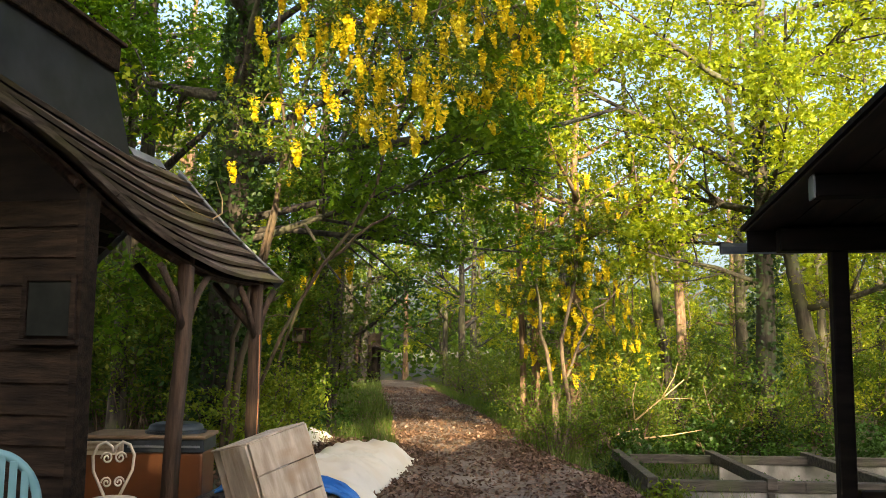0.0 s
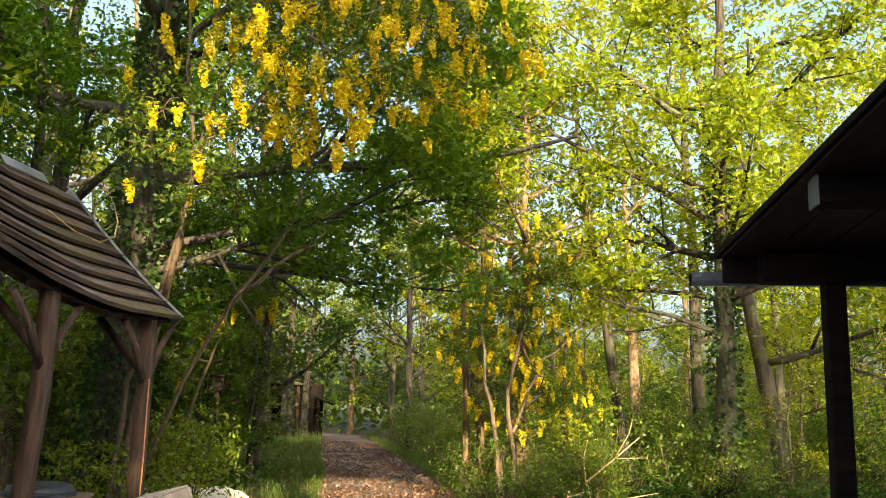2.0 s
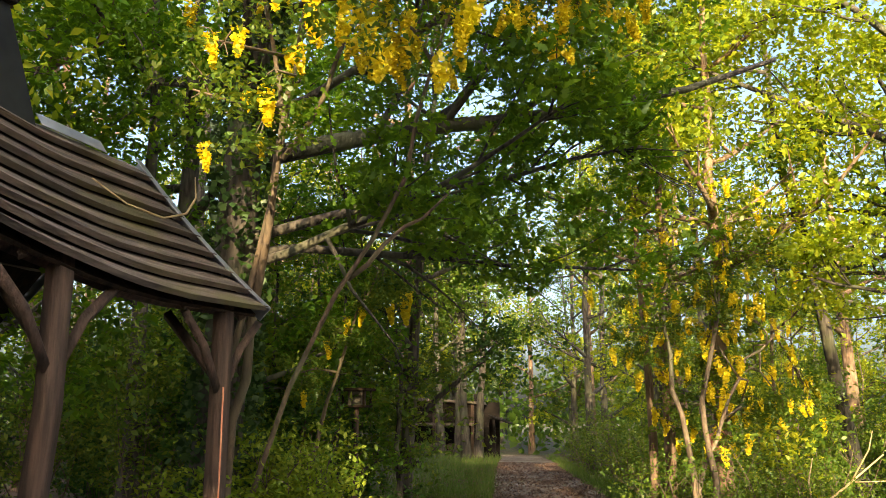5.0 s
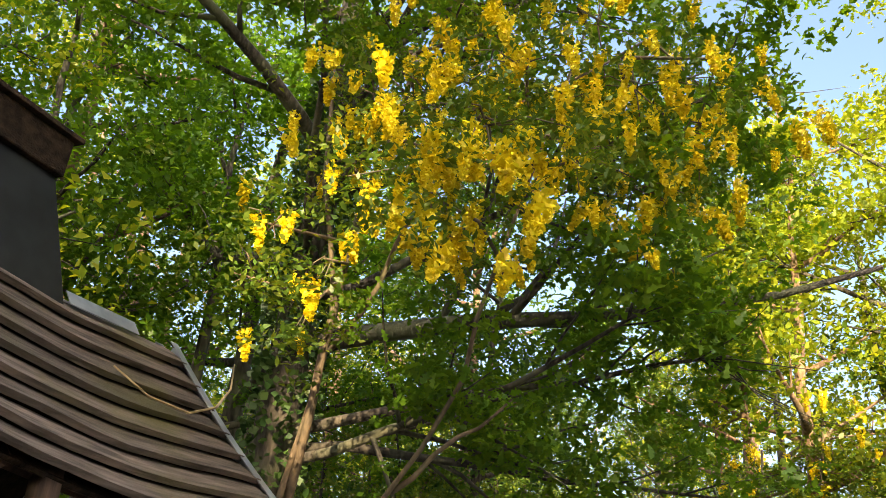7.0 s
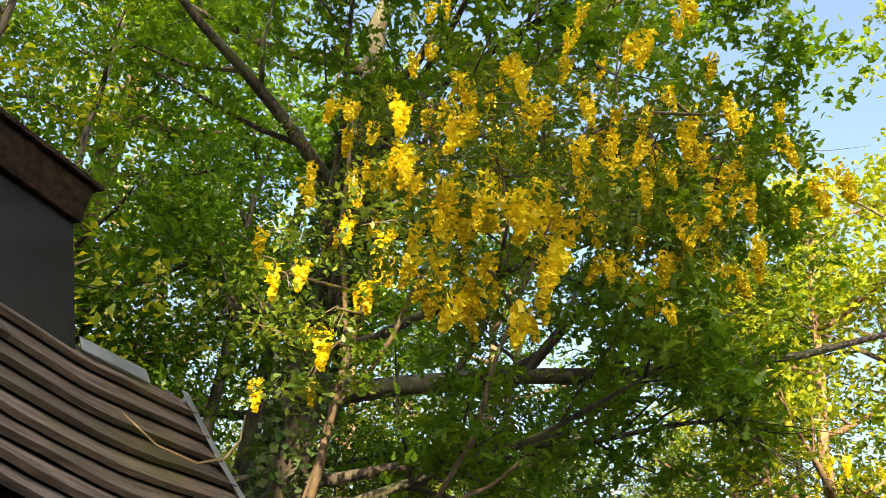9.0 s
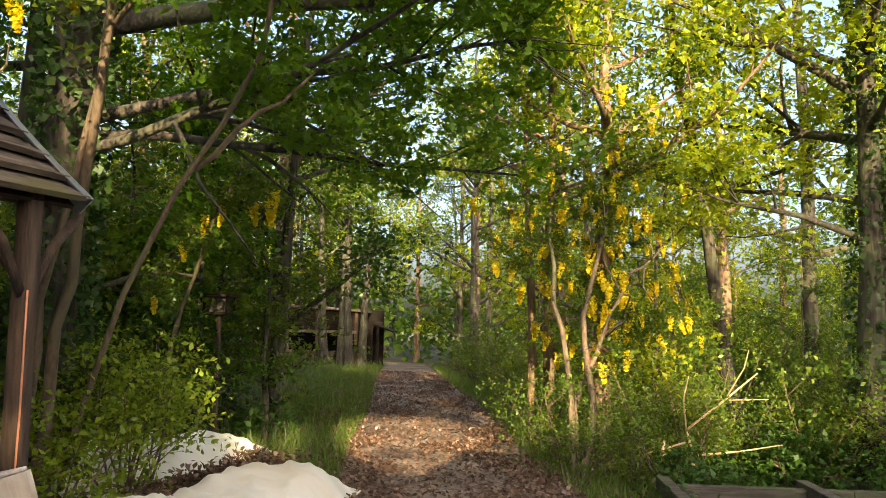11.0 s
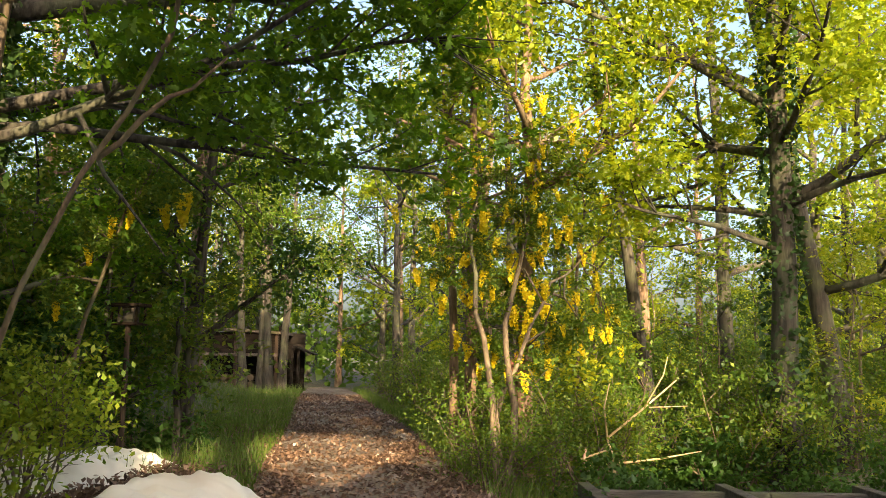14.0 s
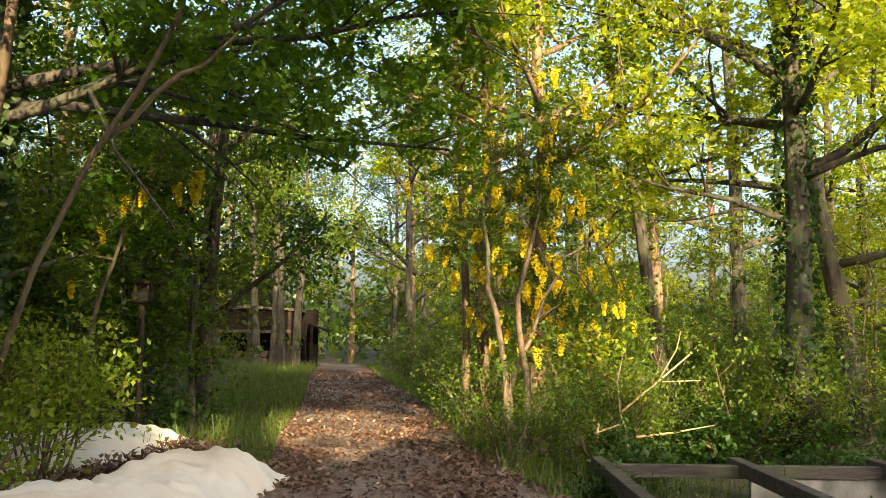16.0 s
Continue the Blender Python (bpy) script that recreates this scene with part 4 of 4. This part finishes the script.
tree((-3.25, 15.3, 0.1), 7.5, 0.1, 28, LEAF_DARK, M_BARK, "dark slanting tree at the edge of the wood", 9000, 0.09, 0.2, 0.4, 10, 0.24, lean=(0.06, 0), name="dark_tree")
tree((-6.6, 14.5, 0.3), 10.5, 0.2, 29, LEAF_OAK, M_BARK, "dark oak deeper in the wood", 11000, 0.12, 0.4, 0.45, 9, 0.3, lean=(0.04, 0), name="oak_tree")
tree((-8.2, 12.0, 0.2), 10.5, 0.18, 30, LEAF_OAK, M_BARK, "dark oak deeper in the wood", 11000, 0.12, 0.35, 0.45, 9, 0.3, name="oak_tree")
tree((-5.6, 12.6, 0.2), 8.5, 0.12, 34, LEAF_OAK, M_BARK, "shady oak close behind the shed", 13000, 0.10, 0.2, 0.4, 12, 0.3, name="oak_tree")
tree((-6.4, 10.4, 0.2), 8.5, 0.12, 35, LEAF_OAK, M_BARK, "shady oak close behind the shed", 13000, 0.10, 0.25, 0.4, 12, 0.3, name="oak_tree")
tree((-4.8, 19.0, 0.7), 10.5, 0.16, 31, LEAF_OAK, M_BARK_WARM, "pine-barked tree at the edge of the wood", 12000, 0.11, 0.35, 0.45, 10, 0.32, name="oak_tree")
for k, (x, y, l) in enumerate(((-9.2, 33.0, -0.05), (-8.7, 33.3, 0.02), (-8.35, 33.1, -0.03), (-8.0, 33.4, 0.05))):
    tree((x, y, ground_z(x, y)), 9.0, 0.16, 40 + k, LEAF_MID, M_BARK, "grey trunk in the clump before the woodshed", 3500, 0.14, 0.45, 0.5, 7, 0.28, lean=(l, 0), name="clump_tree", group="trees before the woodshed")


# ---- golden chain trees ----
def raceme_mesh(seed):
    """One hanging flower chain."""
    rng = np.random.default_rng(seed)
    n = 150
    f = rng.uniform(0, 1, n) ** 0.8
    a = rng.uniform(0, 2 * math.pi, n)
    r = 0.05 * (1 - f * 0.8) * rng.uniform(0.5, 1.1, n)
    P = np.stack([r * np.cos(a), r * np.sin(a), -0.21 * f], 1)
    V = leaf_quads(P, 0.03, rng, 0.1, 0.9)
    me = quads("flower_chain", V)
    me.materials.append(M_FLOWER)
    return me


RACEMES = [raceme_mesh(s) for s in range(4)]


def laburnum(base, stems, clumps, seed, label, n_leaf, leaf=0.055, more=1.6):
    """Several slim stems, small leaves and flower chains hanging from the twigs."""
    rng = np.random.default_rng(seed)
    th = thing("golden_chain_tree", pose(*base), label, "tree")
    o = Vector(base)
    tips, tw = [], bmesh.new()
    ends = []
    for pts, r in stems:
        q = [Vector(p) - o for p in pts]
        fine = [q[0]]
        for a, b in zip(q, q[1:]):
            for g in (0.33, 0.66, 1.0):
                fine.append(a.lerp(b, g) + Vector(rng.normal(size=3)) * 0.02)
        bm = bmesh.new()
        tube(bm, fine, [r * (1 - 0.65 * i / (len(fine) - 1)) for i in range(len(fine))], 8, 0.05, rng)
        part("stem", bm, M_STEM, th)
        ends += fine[len(fine) // 2:]
    pts_f = []
    for c, rad, n in clumps:
        c = Vector(c) - o
        src = min(ends, key=lambda e: (e - c).length)
        mid = src.lerp(c, 0.5) + Vector(rng.normal(size=3)) * 0.12 + Vector((0, 0, 0.12))
        tube(tw, [src, mid, c + Vector((0, 0, 0.08))], [0.016, 0.011, 0.006], 5)
        for k in range(max(3, n // 2)):
            e = c + Vector(rng.normal(size=3)) * rad * 0.7
            tube(tw, [mid.lerp(c, 0.6), (mid.lerp(c, 0.6) + e) * 0.5 + Vector((0, 0, 0.06)), e], [0.007, 0.005, 0.003], 4)
            tips.append((e, 1))
        for k in range(int(n * (more if (c + o).x > -1.3 else 0.8))):
            d = rng.normal(size=3) * rad * np.array([1, 1, 0.75])
            pts_f.append(c + Vector(d) * 1.12)
    tagged(part("twig", tw, M_STEM, th), kind="stuff")
    P = crown_points(tips, n_leaf, 0.22, rng, 0.7)
    tagged(part("foliage", quads("foliage", leaf_quads(P, leaf, rng, 0.5, 0.5)), LEAF_MID, th), kind="stuff")
    for k, p in enumerate(pts_f):
        ob = new("flower_chain", RACEMES[k % 4])
        ob.parent = th
        s = rng.uniform(0.7, 1.25)
        ob.matrix_local = Matrix.Translation(p) @ Euler((rng.normal() * 0.22, rng.normal() * 0.22, rng.uniform(0, 6.28))).to_matrix().to_4x4() @ Matrix.Diagonal((s * 1.1, s * 1.1, s, 1))
    return th


LAB_A = [((-1.29, 8.46, 3.5), 0.06, 1), ((-1.4, 8.5, 3.2), 0.08, 2), ((-2.1, 8.7, 3.6), 0.2, 3), ((-1.75, 8.5, 3.8), 0.15, 3), ((-0.55, 8.2, 3.85), 0.22, 11), ((-0.25, 8.3, 4.1), 0.3, 14), ((0.1, 9.0, 4.2), 0.28, 12),
         ((0.36, 9.8, 4.25), 0.22, 9), ((0.3, 9.4, 4.9), 0.3, 12), ((0.7, 9.6, 4.85), 0.25, 9), ((-0.35, 8.8, 4.8), 0.38, 16), ((-1.0, 8.8, 4.7), 0.32, 12), ((-1.45, 9.0, 4.9), 0.32, 10), ((-0.6, 9.2, 5.4), 0.4, 12),
         ((0.1, 9.4, 5.4), 0.35, 10), ((-1.2, 9.2, 5.4), 0.35, 8), ((-0.9, 8.5, 4.2), 0.2, 6), ((0.55, 9.7, 4.5), 0.2, 8), ((-1.6, 8.9, 4.4), 0.2, 4), ((-0.45, 8.0, 3.55), 0.15, 5)]
laburnum((-2.75, 10.2, 0.0), [
    ([(-2.75, 10.2, -0.1), (-2.6, 10.1, 1.0), (-2.3, 9.9, 2.0), (-1.95, 9.6, 3.3), (-1.5, 9.2, 4.3), (-1.1, 9.0, 5.2)], 0.05),
    ([(-2.8, 10.1, -0.1), (-2.65, 10.0, 1.2), (-2.3, 9.8, 2.2), (-1.9, 9.6, 3.5), (-1.85, 9.2, 4.4), (-1.8, 9.0, 5.3)], 0.035),
    ([(-2.85, 10.5, -0.1), (-2.5, 10.4, 0.9), (-1.9, 10.1, 1.9), (-0.95, 9.7, 3.1), (-0.45, 9.3, 4.2), (0.0, 9.2, 5.3)], 0.027),
    ([(-1.5, 9.95, 2.4), (-1.0, 9.9, 2.75), (-0.65, 9.9, 3.0)], 0.022),
    ([(-1.9, 9.6, 3.3), (-1.3, 9.3, 3.9), (-0.6, 9.0, 4.6), (0.2, 9.2, 5.0)], 0.022)],
    [((x, y, z - 0.035 * (1.5 - x)), s, n) for (x, y, z), s, n in LAB_A], 51, "golden chain tree with hanging yellow blossom over the shed", 10000)
LAB_B = [((1.84, 16.2, 1.8), 0.1, 3), ((2.1, 16.9, 1.4), 0.06, 1), ((1.35, 15.9, 1.9), 0.25, 7), ((0.85, 15.2, 2.0), 0.3, 9), ((0.5, 15.0, 2.1), 0.3, 9), ((0.3, 14.9, 2.7), 0.25, 7), ((0.8, 15.0, 2.75), 0.35, 12),
         ((1.3, 15.4, 2.6), 0.3, 9), ((1.1, 15.2, 3.3), 0.35, 11), ((0.5, 15.0, 3.3), 0.3, 8), ((-0.1, 14.9, 2.4), 0.18, 3), ((0.6, 15.2, 1.5), 0.25, 5), ((1.15, 15.4, 1.5), 0.2, 4), ((1.2, 15.3, 3.8), 0.35, 7),
         ((1.65, 15.8, 1.5), 0.12, 2), ((0.9, 15.2, 1.2), 0.2, 3)]
laburnum((0.72, 13.9, -0.2), [
    ([(0.72, 14.0, -0.3), (0.65, 14.1, 0.8), (0.45, 14.4, 1.7), (0.35, 14.8, 2.8), (0.5, 15.0, 3.6)], 0.04),
    ([(0.8, 13.9, -0.3), (0.85, 14.1, 0.7), (0.75, 14.5, 1.6), (0.95, 14.9, 2.6), (1.1, 15.2, 3.7)], 0.045),
    ([(0.78, 14.0, -0.3), (0.7, 14.2, 0.6), (0.95, 14.7, 1.4), (1.3, 15.2, 2.1), (1.6, 15.6, 2.4)], 0.032)],
    LAB_B, 52, "golden chain tree in full yellow blossom beside the path", 15000)
laburnum((-3.2, 12.6, 0.05), [([(-3.2, 12.6, -0.1), (-3.1, 12.5, 1.2), (-2.7, 12.4, 2.2), (-2.3, 12.3, 2.9)], 0.03)],
    [((-2.55, 12.3, 2.5), 0.16, 5), ((-2.2, 12.3, 2.75), 0.14, 4), ((-2.8, 12.3, 2.25), 0.08, 2), ((-3.15, 12.2, 1.75), 0.08, 2)], 53, "small golden chain tree with few blossoms", 2500)


# ---- birdhouse, feeder, hanging pot, dry branches ----
def build_birdhouse():
    b = thing("birdhouse", pose(0.86, 15.33, 0.98), "small red-brown wooden birdhouse fixed to a trunk", "birdhouse")
    part("body", boxes(-0.09, -0.1, 0.0, 0.09, 0.06, 0.2, bevel=0.006), M_REDWOOD, b)
    for sg in (-1, 1):
        part("roof_panel", boxes(-0.005, -0.15, 0.0, 0.16, 0.08, 0.015, m=Matrix.Translation((0, 0, 0.28)) @ Matrix.Rotation(radians(38 if sg > 0 else 142), 4, "Y")), M_REDWOOD, b)
    # solid dark disc, its colour standing in for the shade inside the entrance
    bm = bmesh.new()
    tube(bm, [(0, -0.101, 0.12), (0, -0.104, 0.12)], [0.022, 0.022], 14)
    part("dark_hole_disc", bm, M_PORCH, b)


build_birdhouse()


def build_feeder():
    f = thing("bird_feeder", pose(-3.3, 13.9, 1.5), "dark wooden bird feeder on a pole", "feeder")
    part("tray", boxes(-0.16, -0.12, 0.0, 0.16, 0.12, 0.03, bevel=0.005), M_DARKWOOD, f)
    part("roof", boxes(-0.19, -0.15, 0.2, 0.19, 0.15, 0.235, bevel=0.008), M_DARKWOOD, f)
    part("hopper", boxes(-0.09, -0.07, 0.031, 0.09, 0.07, 0.199), M_BEAM, f)
    for x in (-0.14, 0.14):
        for y in (-0.1, 0.1):
            part("corner_post", boxes(x - 0.012, y - 0.012, 0.031, x + 0.012, y + 0.012, 0.199), M_DARKWOOD, f)
    bm = bmesh.new()
    tube(bm, [(0, 0, -1.5), (0, 0, 0)], [0.03, 0.03], 8)
    part("pole", bm, M_POST, f)


build_feeder()


def build_dry_branch():
    b = thing("dry_branch", pose(1.9, 14.7, -0.25), "bare dry branching sapling in the evening sun", "branch")
    for pts, r in (([(0, 0, 0), (0.03, 0, 0.35), (-0.05, 0, 0.62), (0.35, 0.05, 0.95), (0.7, 0.1, 1.25)], 0.02), ([(-0.05, 0, 0.62), (-0.08, 0, 0.95), (-0.02, 0.05, 1.2)], 0.013), ([(0.03, 0, 0.35), (0.5, 0, 0.42), (0.95, 0.1, 0.5)], 0.014),
                   ([(0.35, 0.05, 0.95), (0.55, 0, 1.3), (0.6, 0, 1.5)], 0.01), ([(-0.02, 0, 0.5), (-0.45, 0, 0.35), (-0.75, 0.1, 0.25)], 0.013), ([(0.35, 0.05, 0.95), (0.8, 0.0, 0.98)], 0.009)):
        bm = bmesh.new()
        tube(bm, pts, [r * (1 - 0.6 * i / (len(pts) - 1)) for i in range(len(pts))], 6)
        part("bough", bm, M_DEAD, b)
    h = thing("hanging_scoop", pose(1.62, 14.66, 0.03), "faded pink plastic scoop hanging from a dry branch", "scoop")
    bm = bmesh.new()
    tube(bm, [(0, 0, 0.22), (-0.02, 0, 0.12), (0, 0, 0.08)], [0.012, 0.014, 0.02], 8)
    part("handle", bm, M_PINK, h)
    bm = bmesh.new()
    tube(bm, [(0, 0, 0.085), (0.02, 0, 0.04), (0.03, 0, -0.03), (0.03, 0, -0.05)], [0.02, 0.045, 0.05, 0.03], 12)
    part("bowl", bm, M_PINK, h)


build_dry_branch()


def build_stakes():
    rng = random.Random(6)
    for k in range(4):
        bm = bmesh.new()
        tube(bm, [(0, 0, -0.1), (0.03, 0, 0.2), (0.08 + rng.uniform(-0.02, 0.03), 0, 0.42)], [0.03, 0.028, 0.026], 7, 0.05, rng)
        ob = part("stake", bm, M_BEAM)
        x, y = -3.95 + k * 0.16, 14.1
        ob.location = (x, y, ground_z(x, y))
        tagged(ob, "short dark wooden stake leaning by the sheet", "stake", "stakes by the sheet")


build_stakes()

# ---- bushes and undergrowth ----
shrub((-2.5, 10.95, 0), 1.3, 1.2, 60, LEAF_BUSH, "bright yellow-green bush beside the wood pile", 5200, 0.055, 13, name="bush", zmin=0.42)
shrub((-2.65, 10.2, 0), 1.0, 1.1, 61, LEAF_BUSH, "low green bush behind the shed's post", 2600, 0.06, 9, name="bush")
rng = random.Random(9)
SHRUBS = [shrub((-4.4 - 0.6 * k, 13.4 + 1.2 * k, 0.1), 2.3 + 0.3 * k, 2.0, 62 + k, (LEAF_DARK, LEAF_MID, LEAF_DARK, LEAF_MID)[k], "tall dark shrub of the undergrowth", 4400, 0.08, 8, group="undergrowth") for k in range(4)]


def scatter(srcs, places, seed, smin=0.7, smax=1.2):
    r = random.Random(seed)
    for x, y in places:
        s = r.uniform(smin, smax)
        copy_thing(r.choice(srcs), pose(x, y, ground_z(x, y) - 0.03, 0, 0, r.uniform(0, 360)) @ Matrix.Scale(s, 4))


def off_path(x, y):
    return abs(x - path_mid(min(y, 45))) - path_half(min(y, 45))


def clear_spot(x, y, d):
    if 15.5 < y < 36 and x < path_mid(y) and x > 0.2 - 0.48 * (y - 4.7):
        return False   # the open grass bank below the woodshed
    return off_path(x, y) > d and not (-1.0 < bed_local(x, y)[0] < 6 and -1.2 < bed_local(x, y)[1] < 3.2) and not (-11.5 < x < -7 and 31 < y < 36.5)


left, right = [], []
while len(left) < 44:
    y = rng.uniform(12.5, 36)
    x = path_mid(y) - 1.5 - rng.uniform(0.3, 7) ** 1.0
    if clear_spot(x, y, 1.8) and not (y < 14.4 and x > -4.2):
        left.append((x, y))
scatter(SHRUBS, left, 1, 0.5, 1.15)
scatter(SHRUBS, [(-5.0, 14.6), (-5.6, 13.6), (-6.2, 15.6), (-5.6, 16.4), (-6.6, 17.4), (-4.9, 15.4)], 7, 1.15, 1.5)
for k, (x, y, h) in enumerate(((-3.0, 14.6, 4.6), (-3.6, 14.0, 4.2), (-4.0, 15.2, 5.2), (-4.6, 14.2, 4.8), (-5.1, 16.2, 5.5))):
    tree((x, y, ground_z(x, y)), h, 0.04, 150 + k, (LEAF_MID, LEAF_OAK)[k % 2], M_BARK, "slim dark leafy tree at the shady edge of the wood", 3600, 0.075, 0.2, 0.2, 11, 0.16, lean=(0.03 * (k % 3 - 1), 0), name="slim_tree", group="slim trees at the wood's edge", bend=0.1)
LIGHT_SHRUBS = [shrub((2.2 + 1.4 * k, 17.0 + k, -0.3), 1.7, 1.6, 80 + k, LEAF_MID, "airy green sapling thicket", 2300, 0.06, 8, group="thicket", name="thicket") for k in range(3)]
scatter(LIGHT_SHRUBS, [(0.75, 13.35), (1.25, 14.6), (0.45, 14.7), (1.0, 16.0), (1.6, 15.3)], 17, 0.55, 0.8)
while len(right) < 60:
    y = rng.uniform(14.3, 36)
    x = path_mid(y) + 1.3 + rng.uniform(0.2, 11)
    if clear_spot(x, y, 0.7):
        right.append((x, y))
scatter(LIGHT_SHRUBS, right, 2, 0.6, 1.25)
low = []
while len(low) < 60:
    y = rng.uniform(13.4, 24)
    x = rng.uniform(-9, 10)
    if clear_spot(x, y, 0.8) and not (y < 14.2 and x < 0):
        low.append((x, y))
WEED = shrub((5.5, 14.3, -0.3), 0.55, 1.0, 90, LEAF_DARK, "low green undergrowth plants", 1200, 0.065, 5, "plants", "low undergrowth", "undergrowth_plant")
scatter([WEED], low, 3, 0.6, 1.5)

# ---- the wood ----
WOOD = []
for k in range(6):
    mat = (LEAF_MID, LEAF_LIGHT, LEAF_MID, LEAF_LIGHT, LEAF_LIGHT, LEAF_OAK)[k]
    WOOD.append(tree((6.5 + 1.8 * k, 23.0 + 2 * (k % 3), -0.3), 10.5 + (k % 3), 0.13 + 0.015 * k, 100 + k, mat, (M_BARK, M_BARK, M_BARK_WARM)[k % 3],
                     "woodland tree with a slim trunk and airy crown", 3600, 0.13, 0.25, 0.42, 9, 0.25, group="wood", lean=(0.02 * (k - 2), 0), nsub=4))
spots, r2 = [], random.Random(5)
tries = 0
while len(spots) < 84 and tries < 9000:
    tries += 1
    y = r2.uniform(16.5, 62)
    x = r2.uniform(-24, 24)
    if y < 22 and -1.2 < x < 5.8:
        continue
    if not clear_spot(x, y, 1.2) or any((x - a) ** 2 + (y - b) ** 2 < 4.5 for a, b in spots):
        continue
    if x > 5 and y > 20 and r2.random() < 0.6:
        continue
    if y > 20 and -0.1 * (y - 4) < x - 1.5 < 0.36 * (y - 4) and r2.random() < 0.55:
        continue
    spots.append((x, y))
for k in range(9):
    spots.append((-6.0 - r2.uniform(0, 8), 3 + k * 1.6))
scatter(WOOD, [s for s in spots if s[1] < 36], 4, 0.8, 1.2)
FAR = [tree((-14.0 + 26 * k, 46.0, 0), 11.0, 0.15, 110 + k, (LEAF_MID, LEAF_LIGHT)[k], M_BARK, "distant woodland tree with an airy crown", 2300, 0.22, 0.22, 0.5, 8, 0.25, group="far trees", nsub=2) for k in range(2)]
scatter([WOOD[1], WOOD[3], WOOD[4]], [(0.4, 23.5), (-1.2, 28.0)], 21, 0.8, 1.05)
scatter([WOOD[0], WOOD[2]], [(-4.2, 34.0), (-5.8, 43.0), (-7.6, 48.0), (-9.6, 47.0), (-8.6, 52.0)], 22, 0.95, 1.2)
scatter(FAR, [s for s in spots if s[1] >= 36], 8, 0.8, 1.2)

SAPLING = [tree((-5.2 + 11 * k, 17.0 + 2 * k, 0.2 - 0.5 * k), 5.0, 0.035, 120 + k, (LEAF_MID, LEAF_LIGHT)[k], M_STEM, "slim leafy sapling in the undergrowth", 2300, 0.095, 0.12, 0.3, 8, 0.26, group="saplings", name="sapling", nsub=3) for k in range(2)]
young, tries = [], 0
while len(young) < 52 and tries < 9000:
    tries += 1
    y, x = r2.uniform(15.5, 40), r2.uniform(-14, 13)
    if clear_spot(x, y, 1.5):
        young.append((x, y))
scatter(SAPLING, young, 6, 0.6, 1.25)


def far_wood():
    """The wood's far edge, leaf masses that nobody could count."""
    rng = np.random.default_rng(77)
    n = 700
    an = rng.uniform(-1.15, 1.15, n)
    d = rng.uniform(46, 80, n)
    C = np.stack([d * np.sin(an), d * np.cos(an), rng.uniform(0, 1, n) ** 1.3 * 4.8], 1)
    idx = rng.integers(0, n, 42000)
    P = C[idx] + rng.normal(size=(42000, 3)) * np.array([1.3, 1.3, 0.8])
    P = P[P[:, 2] > -0.2]
    tagged(part("far_wood", quads("far_wood", leaf_quads(P, 0.42, rng, 0.4, 0.7)), LEAF_MID), "far edge of the green wood", "wood", kind="stuff")


far_wood()

# unseen oaks added behind the walker, which keep the low sun off the yard
BACK = tree((9.0, -14.0, 0), 12.0, 0.25, 130, LEAF_OAK, M_BARK, "unseen dense oak added to block the low sun", 12000, 0.34, 0.10, 0.8, 15, 0.30, group="oaks behind the yard", clear=sun_gaps, name="oak_tree")
for k, (x, y, h) in enumerate(((5.5, -16, 15), (13, -15.5, 11.5), (2.0, -14.5, 14.5), (16.5, -12, 12.0), (10.5, -19, 10.5), (7.0, -11, 12), (-2.0, -16.0, 14), (19.5, -8.0, 11), (3.8, -20, 15.5))):
    tree((x, y, 0), h, 0.24, 131 + k, LEAF_OAK, M_BARK, "unseen dense oak added to block the low sun", 11500, 0.36, 0.08, 0.8, 15, 0.30, group="oaks behind the yard", clear=sun_gaps, name="oak_tree")
